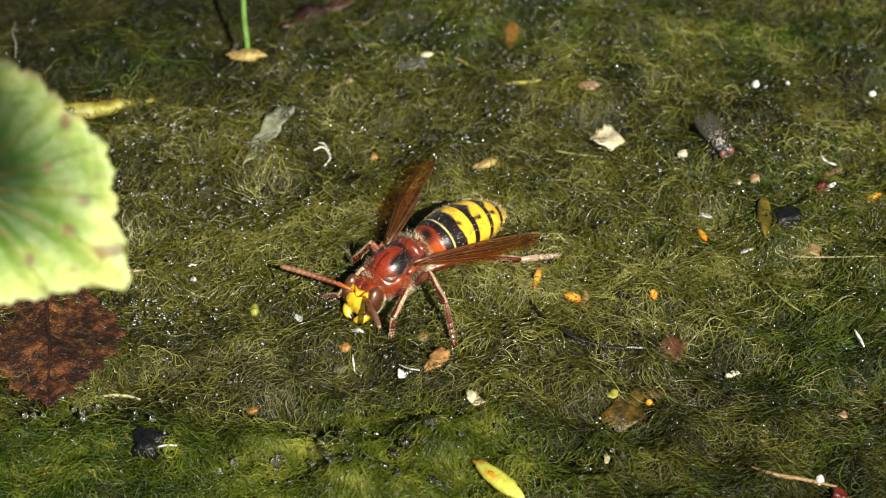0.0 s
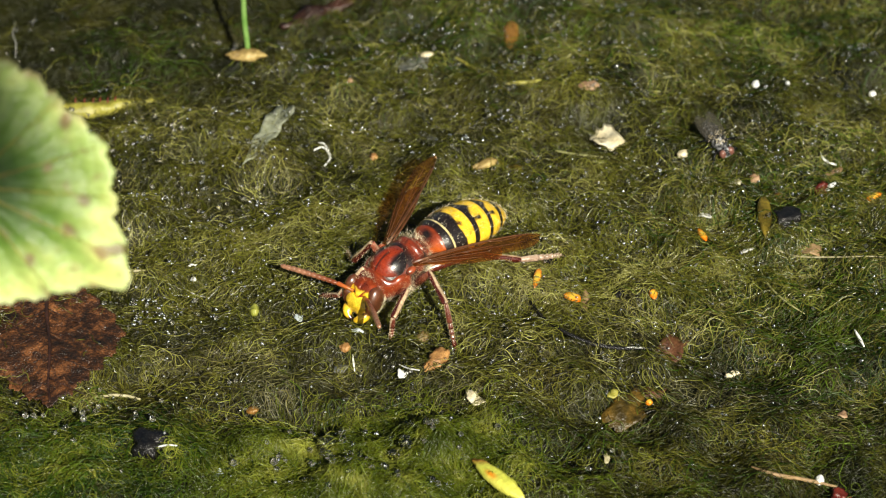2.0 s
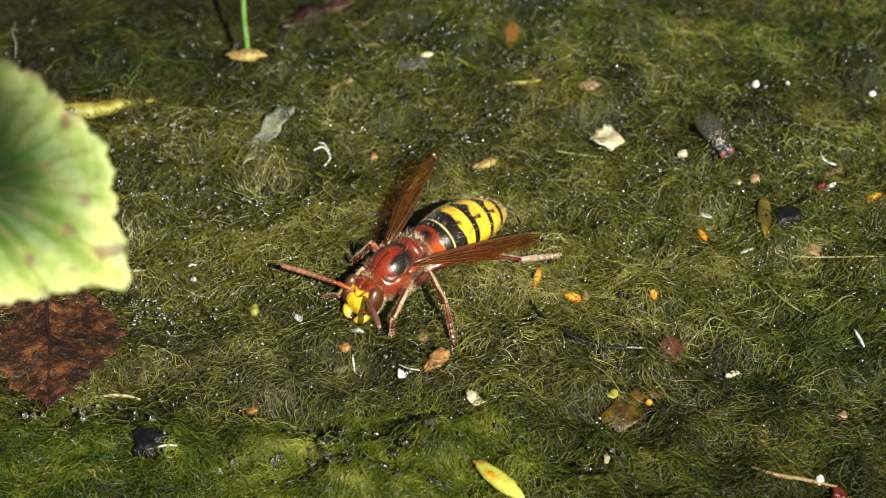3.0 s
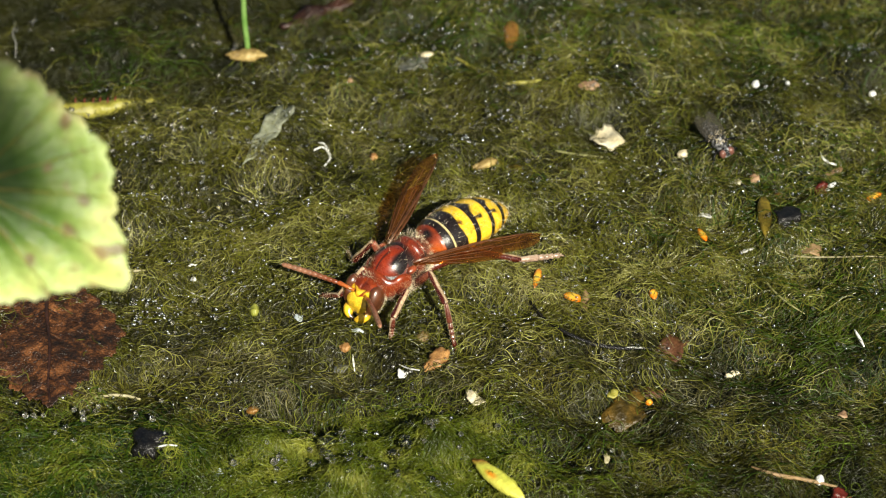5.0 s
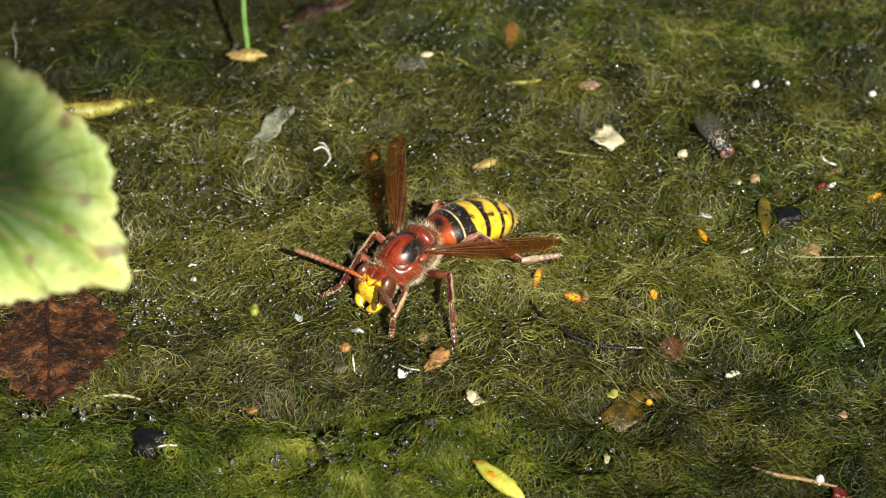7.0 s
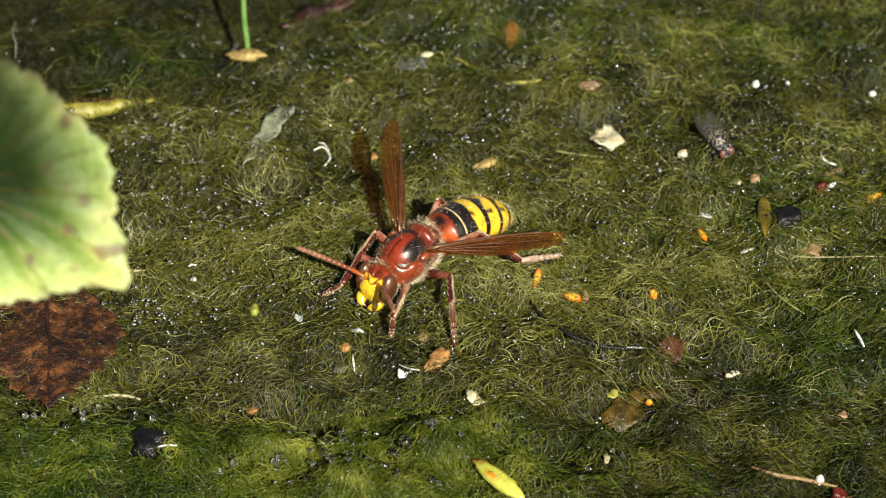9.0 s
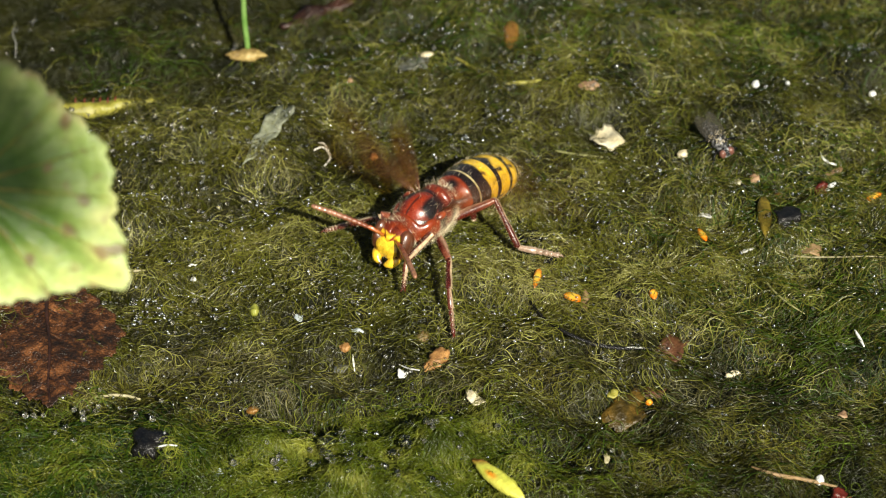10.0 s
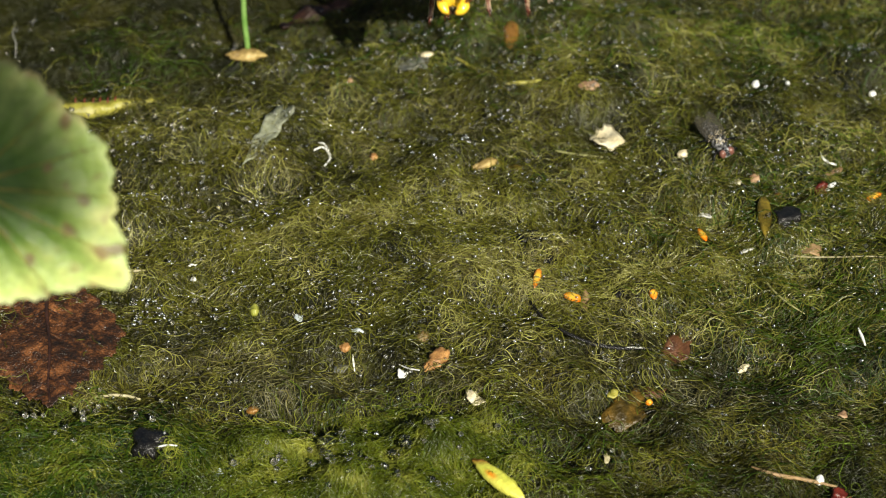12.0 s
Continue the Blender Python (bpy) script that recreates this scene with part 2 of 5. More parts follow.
# ---- the ground and its algae ----
def strand_mesh(name, count, zone, seed, step, steps, width, wild, lift, material, low=-0.5, high=0.5):
    """Very many fine curling filaments lying over the ground, as one mesh. zone: x0, x1, y0, y1 or a picker."""
    rng = np.random.default_rng(seed)
    x, y = zone(rng, count)
    n = len(x)
    ang = 1.3 * np.sin(0.055 * x + 0.03 * y + 1.0) + 1.1 * np.sin(0.08 * y - 0.05 * x + 2.0) + 0.7 * np.sin(0.16 * x + 0.11 * y)
    combed = 1 - 0.72 * bell((x + 25) / 18) * bell((y - 8) / 14) - 0.5 * bell((y + 44) / 7)
    ang = ang * 0.8 + rng.normal(0, wild, n) * combed + np.pi * rng.integers(0, 2, n)
    bend = rng.normal(0, 0.36, n)
    layer = rng.uniform(low, high, n)
    arch = np.abs(rng.normal(0, lift, n))
    ph = rng.uniform(0, 6.28, n)
    reach = rng.uniform(0.6, 1.25, n) * step
    pts = np.zeros((n, steps + 1, 3))
    for k in range(steps + 1):
        s = k / steps
        pts[:, k, 0], pts[:, k, 1] = x, y
        pts[:, k, 2] = ground_height(x, y) + layer + arch * np.sin(np.pi * s) + 0.14 * np.sin(9 * s + ph)
        ang = ang + bend + rng.normal(0, 0.55, n)
        x = x + np.cos(ang) * reach
        y = y + np.sin(ang) * reach
    pts[:, 0, 2] -= 0.3
    pts[:, -1, 2] -= 0.2
    tan = np.gradient(pts, axis=1)
    tan /= np.linalg.norm(tan, axis=2, keepdims=True) + 1e-9
    side = np.cross(tan, np.array([0, 0, 1.0]))
    side /= np.linalg.norm(side, axis=2, keepdims=True) + 1e-9
    up = np.cross(side, tan)
    w = (width * rng.uniform(0.6, 1.3, n))[:, None, None] * (1 - 0.55 * np.abs(np.linspace(-1, 1, steps + 1))[None, :, None] ** 3)
    ring = [pts + w * (side * math.cos(a) + up * math.sin(a)) for a in (math.pi * 1.12, math.pi / 2, -math.pi * 0.12)]
    verts = np.stack(ring, axis=2).reshape(-1, 3) * MM
    base = (np.arange(n)[:, None, None] * (steps + 1) + np.arange(steps)[None, :, None]) * 3
    j = np.arange(2)[None, None, :]
    j2 = j + 1
    quads = np.stack([base + j, base + j2, base + 3 + j2, base + 3 + j], axis=3).reshape(-1)
    me = bpy.data.meshes.new(name)
    me.vertices.add(len(verts))
    me.vertices.foreach_set("co", verts.astype(np.float32).ravel())
    me.loops.add(len(quads))
    me.loops.foreach_set("vertex_index", quads.astype(np.int32))
    me.polygons.add(len(quads) // 4)
    me.polygons.foreach_set("loop_start", np.arange(0, len(quads), 4, dtype=np.int32))
    me.polygons.foreach_set("use_smooth", np.ones(len(quads) // 4, dtype=bool))
    me.update(calc_edges=True)
    me.materials.append(material)
    return new(name, me)


def build_ground():
    bm = bmesh.new()
    fine = list(np.arange(-110, 110.1, 1.1))
    far = [150, 220, 400, 900, 3000, 12000, 60000, 400000]
    axis_x = [-v for v in reversed(far)] + fine + far
    axis_y = axis_x
    xs, ys = np.meshgrid(axis_x, axis_y, indexing="ij")
    zs = ground_height(xs, ys) - 0.35
    grid = [[bm.verts.new((xs[i, j] * MM, ys[i, j] * MM, zs[i, j] * MM)) for j in range(len(axis_y))] for i in range(len(axis_x))]
    for i in range(len(axis_x) - 1):
        for j in range(len(axis_y) - 1):
            bm.faces.new((grid[i][j], grid[i + 1][j], grid[i + 1][j + 1], grid[i][j + 1]))
    g = part("ground", bm, M_MUD)
    tagged(g, "dark wet silt under a carpet of algae", "ground", kind="structure")


def zone_all(rng, count):
    n1 = int(count * 0.85)
    x = np.concatenate([rng.uniform(-70, 70, n1), rng.uniform(-105, 105, count - n1)])
    y = np.concatenate([rng.uniform(-52, 64, n1), rng.uniform(-85, 100, count - n1)])
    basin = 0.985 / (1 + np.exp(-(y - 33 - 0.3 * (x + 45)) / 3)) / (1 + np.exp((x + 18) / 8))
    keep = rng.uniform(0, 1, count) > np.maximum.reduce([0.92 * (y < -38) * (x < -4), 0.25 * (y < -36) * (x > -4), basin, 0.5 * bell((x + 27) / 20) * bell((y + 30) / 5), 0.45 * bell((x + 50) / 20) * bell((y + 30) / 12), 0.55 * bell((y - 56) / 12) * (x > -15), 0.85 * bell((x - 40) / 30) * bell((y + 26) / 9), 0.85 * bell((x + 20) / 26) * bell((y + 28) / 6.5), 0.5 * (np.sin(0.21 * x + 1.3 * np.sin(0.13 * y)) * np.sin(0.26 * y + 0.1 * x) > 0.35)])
    return x[keep], y[keep]


def zone_green(rng, count):
    x, y = rng.uniform(-75, 75, count), rng.uniform(-65, 66, count)
    p = 1.0 / (1 + np.exp((y + 36 - 0.02 * x + 3 * np.sin(0.2 * x)) / 1.6)) * (0.1 + 0.9 / (1 + np.exp((x + 4) / 7)))
    p = p * (1 - 0.75 * (x > -45) * (np.sin(0.42 * x + 0.25 * y) * np.sin(0.3 * y - 0.17 * x + 1.0) < -0.25)) * (1 - 0.5 * bell((x + 28) / 11)) * (1 - 0.6 * (np.sin(0.33 * x + 0.9 * np.sin(0.4 * y)) * np.sin(0.45 * y + 0.1 * x) > 0.1))
    p = np.maximum(p, 0.5 * bell((x - 54) / 15) * bell((y + 14) / 15))
    p = np.maximum(p, 0.36 * bell((x - 50) / 18) * bell((y - 10) / 12))
    p = np.maximum(p, 0.15 * bell((x + 45) / 10) * bell((y - 45) / 7))
    p = np.maximum(p, 0.22 * bell((y - 48) / 9) / (1 + np.exp(-(x + 18) / 5)))
    keep = rng.uniform(0, 1, count) < p
    return x[keep], y[keep]


def zone_mound(rng, count):
    side = rng.uniform(0, 1, count) < 0.07
    return np.where(side, rng.normal(-50, 8, count), rng.normal(-9, 9, count)), rng.normal(-43.5, 4.5, count)


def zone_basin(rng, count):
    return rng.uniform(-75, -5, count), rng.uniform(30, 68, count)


build_ground()
# strands over the far left hollow are coloured darker than the olive set
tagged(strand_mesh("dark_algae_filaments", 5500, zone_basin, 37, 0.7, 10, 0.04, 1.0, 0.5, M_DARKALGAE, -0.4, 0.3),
       "matted wet algae coloured darker than the rest in a shallow hollow", "algae", kind="stuff")
tagged(strand_mesh("algae_filaments", 50000, zone_all, 11, 0.7, 10, 0.042, 1.0, 0.65, M_ALGAE),
       "tangled olive-green filaments of wet algae carpeting the ground", "algae", kind="stuff")
tagged(strand_mesh("green_algae_filaments", 92000, zone_green, 23, 0.82, 9, 0.045, 0.55, 0.7, M_GREEN, -0.3, 0.9),
       "fresh green wet algae tufts on the ground", "algae", kind="stuff")
tagged(strand_mesh("yellow_green_algae_filaments", 11500, zone_mound, 29, 0.55, 9, 0.042, 1.3, 0.7, M_MOUND, 0.2, 1.3),
       "bright yellow-green wet algae on a low mound", "algae", kind="stuff")


def zone_pale(rng, count):
    x, y = rng.uniform(-66, 70, count), rng.uniform(-34, 58, count)
    p = (0.22 + 0.78 * bell((x - 12) / 42) * bell((y + 4) / 14)) * (1 - 0.9 / (1 + np.exp(-(y - 34 - 0.25 * (x + 40)) / 3)) / (1 + np.exp((x + 14) / 8)))
    p = p * (1 - 0.93 * bell((x - 38) / 30) * bell((y + 26) / 11)) * (1 - 0.9 * bell((x + 24) / 24) * bell((y + 29) / 7)) * (0.35 + 0.65 * (np.sin(0.19 * x + 2) * np.sin(0.23 * y + 0.12 * x) > -0.2))
    p = np.maximum(p, 0.55 * bell((x - 56) / 12) * bell((y - 12) / 10)) * (1 - 0.6 * bell((y - 56) / 11))
    keep = rng.uniform(0, 1, count) < p
    return x[keep], y[keep]


def zone_drab(rng, count):
    x, y = rng.uniform(-48, 66, count), rng.uniform(-38, 60, count)
    p = np.maximum.reduce([0.9 * bell((x + 16) / 26) * bell((y + 25) / 8), 0.55 * bell((x - 40) / 28) * bell((y + 27) / 8), 0.22 + 0 * x])
    p = p * (1 - 0.95 / (1 + np.exp(-(y - 34 - 0.25 * (x + 40)) / 3)) / (1 + np.exp((x + 14) / 8)))
    keep = rng.uniform(0, 1, count) < p
    return x[keep], y[keep]


tagged(strand_mesh("drab_algae_filaments", 34000, zone_drab, 41, 0.6, 10, 0.04, 1.3, 0.5, M_DRAB, -0.2, 0.6),
       "greyish-olive dying filaments among the wet algae", "algae", kind="stuff")
tagged(strand_mesh("pale_algae_filaments", 40000, zone_pale, 31, 0.6, 11, 0.042, 1.6, 0.6, M_PALE, 0.2, 1.1),
       "pale curling filaments on top of the algae carpet", "algae", kind="stuff")


# where beads gather: x, y, spread, how many, size
BEAD_SPOTS = [(-36, 11, 4, 26, 0.15), (-30, 5, 5, 26, 0.14), (-24, 16, 4, 16, 0.14), (-38, -14, 2.5, 26, 0.12), (-12, -12, 4, 20, 0.13), (-2, -14, 4, 18, 0.13), (2, 20, 6, 22, 0.14), (14, 32, 6, 20, 0.16), (10, -22, 6, 22, 0.12), (30, -14, 6, 24, 0.12), (45, -12, 7, 26, 0.12), (20, 8, 6, 22, 0.13),
              (-33, 10, 2.5, 16, 0.2), (-40, -15, 3, 14, 0.2), (-22, 8, 2.5, 10, 0.2), (12, -14, 3, 10, 0.18), (22, 3, 4, 12, 0.16), (52, 24, 5, 18, 0.2), (-28, -6, 3, 10, 0.18), (-13, -42, 4, 16, 0.42), (-14, -39, 0.8, 3, 0.75), (-6, -42, 0.8, 2, 0.75), (-3, -45, 3, 8, 0.4), (-45, -36, 6, 14, 0.3),
              (-37.5, -13, 2.2, 26, 0.12), (-26, 12, 2.5, 14, 0.2), (-39.5, 9.5, 2, 12, 0.2), (-16, -40.5, 4, 16, 0.24), (-6, -41, 3.5, 8, 0.26), (-10.5, -11, 2, 14, 0.16),
              (-24, 44, 2.5, 22, 0.2), (17, 43, 3, 12, 0.2), (26, 43, 2.5, 10, 0.22), (-17, 37, 4, 12, 0.18), (11, 38, 2, 8, 0.2), (45, 17, 5, 20, 0.16), (39, 19, 1.5, 16, 0.16), (48, 2, 4, 12, 0.16)]


def build_beads(count):
    rng = np.random.default_rng(5)
    unit = bmesh.new()
    bmesh.ops.create_icosphere(unit, subdivisions=2, radius=1.0)
    vs = np.array([v.co[:] for v in unit.verts])
    fs = np.array([[v.index for v in f.verts] for f in unit.faces])
    unit.free()
    places = [(rng.uniform(-70, 70), rng.uniform(-50, 62), 0.085 + 0.2 * rng.random() ** 3) for _ in range(count)]
    thin = [0.25 + 0.75 * max(0.0, math.sin(0.2 * x + 1.4 * math.sin(0.11 * y)) * math.sin(0.23 * y + 0.14 * x)) for x, y, r in places]
    thin = [0.3 * k if y < -33 else k for k, (x, y, r) in zip(thin, places)]
    thin = [0.3 * k if x < -10 and y > 30 else k for k, (x, y, r) in zip(thin, places)]
    places = [q for k, q in zip(thin, places) if rng.random() < k]
    places = [(x, y, r * (1.3 if y > 5 else 1.05)) for x, y, r in places]
    places += [(rng.normal(-11, 9), rng.normal(-42, 4), rng.uniform(0.31, 0.5)) for _ in range(12)]
    for x, y, spread, n, size in BEAD_SPOTS:
        places += [(rng.normal(x, spread), rng.normal(y, spread), size * rng.uniform(0.7, 1.6)) for _ in range(n)]
    for name, some, material, label in (("water_beads", [p for p in places if p[2] <= 0.22], M_WATER, "tiny clear water beads in the algae"),
                                        ("air_bubbles", [p for p in places if p[2] > 0.22], M_BUBBLE, "clear round air bubbles caught in the algae")):
        verts = np.concatenate([np.array([x, y, gz(x, y) + rng.uniform(1.1, 1.9) + (0.9 if y < -34 else 0)]) + vs * r for x, y, r in some]) * MM
        faces = np.concatenate([fs + i * len(vs) for i in range(len(some))])
        me = bpy.data.meshes.new(name)
        me.from_pydata(verts.tolist(), [], faces.tolist())
        me.polygons.foreach_set("use_smooth", np.ones(len(faces), dtype=bool))
        me.materials.append(material)
        tagged(new(name, me), label, "water beads", kind="stuff")


build_beads(7600)


# ---- the hornet ----
RUST, DARK, YELLOW = (0.25, 0.035, 0.006), (0.014, 0.009, 0.008), (0.95, 0.62, 0.04)
AMBER, PALE = (0.6, 0.2, 0.03), (0.75, 0.62, 0.3)


def blend(a, b, k):
    k = min(1.0, max(0.0, k))
    return tuple(p + (q - p) * k for p, q in zip(a, b))


def hair_coat(name, count, shape, length, thick, parent, seed):
    """Short bristles. shape(rng) gives a root and an outward way in mm."""
    rng = random.Random(seed)
    verts, faces = [], []
    for _ in range(count):
        p, w = shape(rng)
        w = (w + Vector((rng.gauss(0, 0.3), rng.gauss(0, 0.3), rng.gauss(0, 0.3)))).normalized()
        s = w.orthogonal().normalized()
        o = w.cross(s)
        le = length * rng.uniform(0.5, 1.2)
        b = len(verts)
        for k in range(3):
            a = 2.094 * k
            verts.append(tuple((p + (s * math.cos(a) + o * math.sin(a)) * thick) * MM))
        verts.append(tuple((p + w * le) * MM))
        faces += [(b, b + 1, b + 3), (b + 1, b + 2, b + 3), (b + 2, b, b + 3)]
    me = bpy.data.meshes.new(name)
    me.from_pydata(verts, [], faces)
    me.materials.append(M_HAIR)
    ob = new(name, me)
    ob.parent = parent
    return ob


def build_head(hornet):
    rows = [(-1.7, 0, 0.2, 1.0, 1.2), (-1.2, 0, 0.1, 2.2, 2.3), (-0.4, 0, 0, 2.85, 2.9), (0.4, 0, 0, 2.8, 2.9),
            (1.0, 0, -0.05, 2.3, 2.5), (1.5, 0, -0.15, 1.4, 1.7), (1.75, 0, -0.2, 0.4, 0.6)]
    bm = loft(rows, 64, 7)
    for v in bm.verts:
        x, y, z = v.co / MM
        if x > 0.2:
            # a groove down the brow, hollows for the feelers, a bulge between them
            dent = 0.22 * math.exp(-(y / 0.16) ** 2) * (1 if z > 1.1 else 0) + 0.3 * math.exp(-((abs(y) - 1.0) / 0.4) ** 2 - ((z - 0.3) / 0.4) ** 2)
            v.co.x += (0.25 * math.exp(-(y / 0.5) ** 2 - ((z - 0.55) / 0.45) ** 2) - dent) * MM
    head = part("head", bm, M_CHITIN, hornet, "rust-red head")

    def tint(x, y, z):
        d = abs(y)
        c = blend(RUST, (0.11, 0.014, 0.006), 0.55 + 0.9 * noise.noise(Vector((x * 0.8, y * 0.8, z * 0.8))) - (0.4 if z > 1.2 else 0))
        c = blend(c, (0.05, 0.01, 0.006), (0.75 if x < -0.9 else 0) + 5 * (0.1 - math.hypot(d - 0.28, z - 2.4)))
        if x > 0.1:
            crown = 1.0 - max(0.0, (z - 0.95 - 0.4 * d) / 0.1) - max(0.0, (d - 0.22 - 0.5 * max(0, z - 0.2)) / 0.1) - max(0.0, (0.12 - z) / 0.1)
            sinus = 1.6 - math.hypot((d - 1.42) / 0.45, (z - 0.6) / 0.5)
            cheek = 1.5 - math.hypot((d - 1.95) / 0.3, (z + 1.5) / 0.6)
            c = blend(c, YELLOW, max(crown, sinus, cheek) * 1.8)
            c = blend(c, (0.05, 0.01, 0.006), 1.6 - 2.2 * math.hypot((d - 0.98) / 0.42, (z - 0.25) / 0.42))
        if x > 0.5 and z < -0.4:
            c = blend(c, (0.09, 0.02, 0.008), 0.8)
        return c

    paint(head, tint)
    clyp = loft([(-0.3, 0, 0, 1.8, 1.65), (0.3, 0, 0, 1.84, 1.66), (0.62, 0, 0, 1.6, 1.45), (0.84, 0, 0, 1.0, 0.9), (0.9, 0, 0, 0.3, 0.3)], 44, 5)
    for v in clyp.verts:
        q = v.co.z / MM
        v.co.y *= 1.0 + 0.12 * math.sin(q * 1.4)
        v.co.z += 0.4 * MM * math.exp(-(v.co.y / MM / 0.5) ** 2) * (1 if q < -0.9 else 0)
        v.co += Vector((1.08, 0, -1.3)) * MM
        v.co.x -= 0.3 * MM * max(0.0, -(v.co.z / MM + 1.3))
    clyp = part("clypeus", clyp, M_CHITIN, head, "bright yellow face shield")
    paint(clyp, lambda x, y, z: blend(YELLOW, (0.04, 0.01, 0.006), 9 * (math.hypot(y / 1.95, (z + 1.3) / 1.8) - 0.9)))
    for s in (1, -1):
        e = ellipsoid(0, 0, 0, 1.4, 0.98, 2.3, 32, 24)
        for v in e.verts:
            z = v.co.z / MM
            v.co.x += 0.05 * MM * z * z
            v.co.y += s * 0.32 * MM * math.exp(-((z - 0.35) / 0.5) ** 2) * (1 if v.co.y * s < 0 else 0)
            v.co += Vector((0.45, s * 2.12, 0.25)) * MM
        part("eye", e, M_EYE, head, "glossy dark brown compound eye")
        j = tube([(0.6, s * 1.6, -1.9), (0.85, s * 1.55, -2.4), (1.15, s * 1.15, -3.0), (1.3, s * 0.65, -3.35), (1.25, s * 0.1, -3.5)], [0.45, 0.7, 0.68, 0.42, 0.15], 18, None, 5)
        j = part("mandible", j, M_CHITIN, head, "yellow mandible with a dark tip")
        paint(j, lambda x, y, z, s=s: blend(blend((0.07, 0.015, 0.007), YELLOW, 4 * (-z - 1.95)), (0.04, 0.01, 0.006), max(3.5 * (0.62 - s * y), 3 * (-z - 3.45))))
    oc = bmesh.new()
    for y, z in ((0.0, 2.3), (0.42, 2.62), (-0.42, 2.62)):
        ellipsoid(0.7 - (z - 2.35) * 0.9, y, z - 0.12, 0.22, 0.22, 0.22, 12, 8, oc)
    part("ocelli", oc, M_EYE, head, "three dark simple eyes")
    feelers = []
    for s in (1, -1):
        pts = [(0, 0, 0), (0.9, 0, 0.1), (2.2, 0, 0.25), (2.5, 0, 0.2)]
        radii = [0.22, 0.24, 0.33, 0.2]
        for k in range(1, 56):
            q = k / 5
            pts.append((2.5 + 0.72 * q, 0, 0.2 - 0.004 * q * q))
            radii.append((0.31 + 0.08 * math.sin(math.pi * q / 12)) * (0.74 if k % 5 == 0 else 1.0) * (1 if q < 10 else 1.0 - 0.45 * (q - 10) ** 2))
        bm = tube(pts, radii, 12)
        a = part("antenna", bm, M_CHITIN, head, "rust-orange segmented antenna")
        paint(a, lambda x, y, z: blend((0.5, 0.15, 0.02), (0.32, 0.07, 0.02), x / 2.4) if x < 2.45 else blend((0.2, 0.05, 0.018), (0.34, 0.17, 0.1), (x - 3.2) / 5))
        feelers.append(a)

    def fuzz(rng):
        a, x = rng.uniform(0, 6.28), rng.choice((rng.uniform(-1.7, -0.6), rng.uniform(-1.5, 1.2)))
        r = 2.85 * math.sqrt(max(0, 1 - (x / 1.9) ** 2))
        w = Vector((x * 0.6, math.sin(a), math.cos(a)))
        return Vector((x, r * math.sin(a), r * math.cos(a))), w

    for ob in (head, *head.children):
        if ob not in feelers:
            for v in ob.data.vertices:
                v.co.z *= 0.84 if v.co.z > 0 else 1.0
                v.co *= 0.98
    hair_coat("head_hair", 900, fuzz, 0.5, 0.011, head, 3)
    return head, feelers


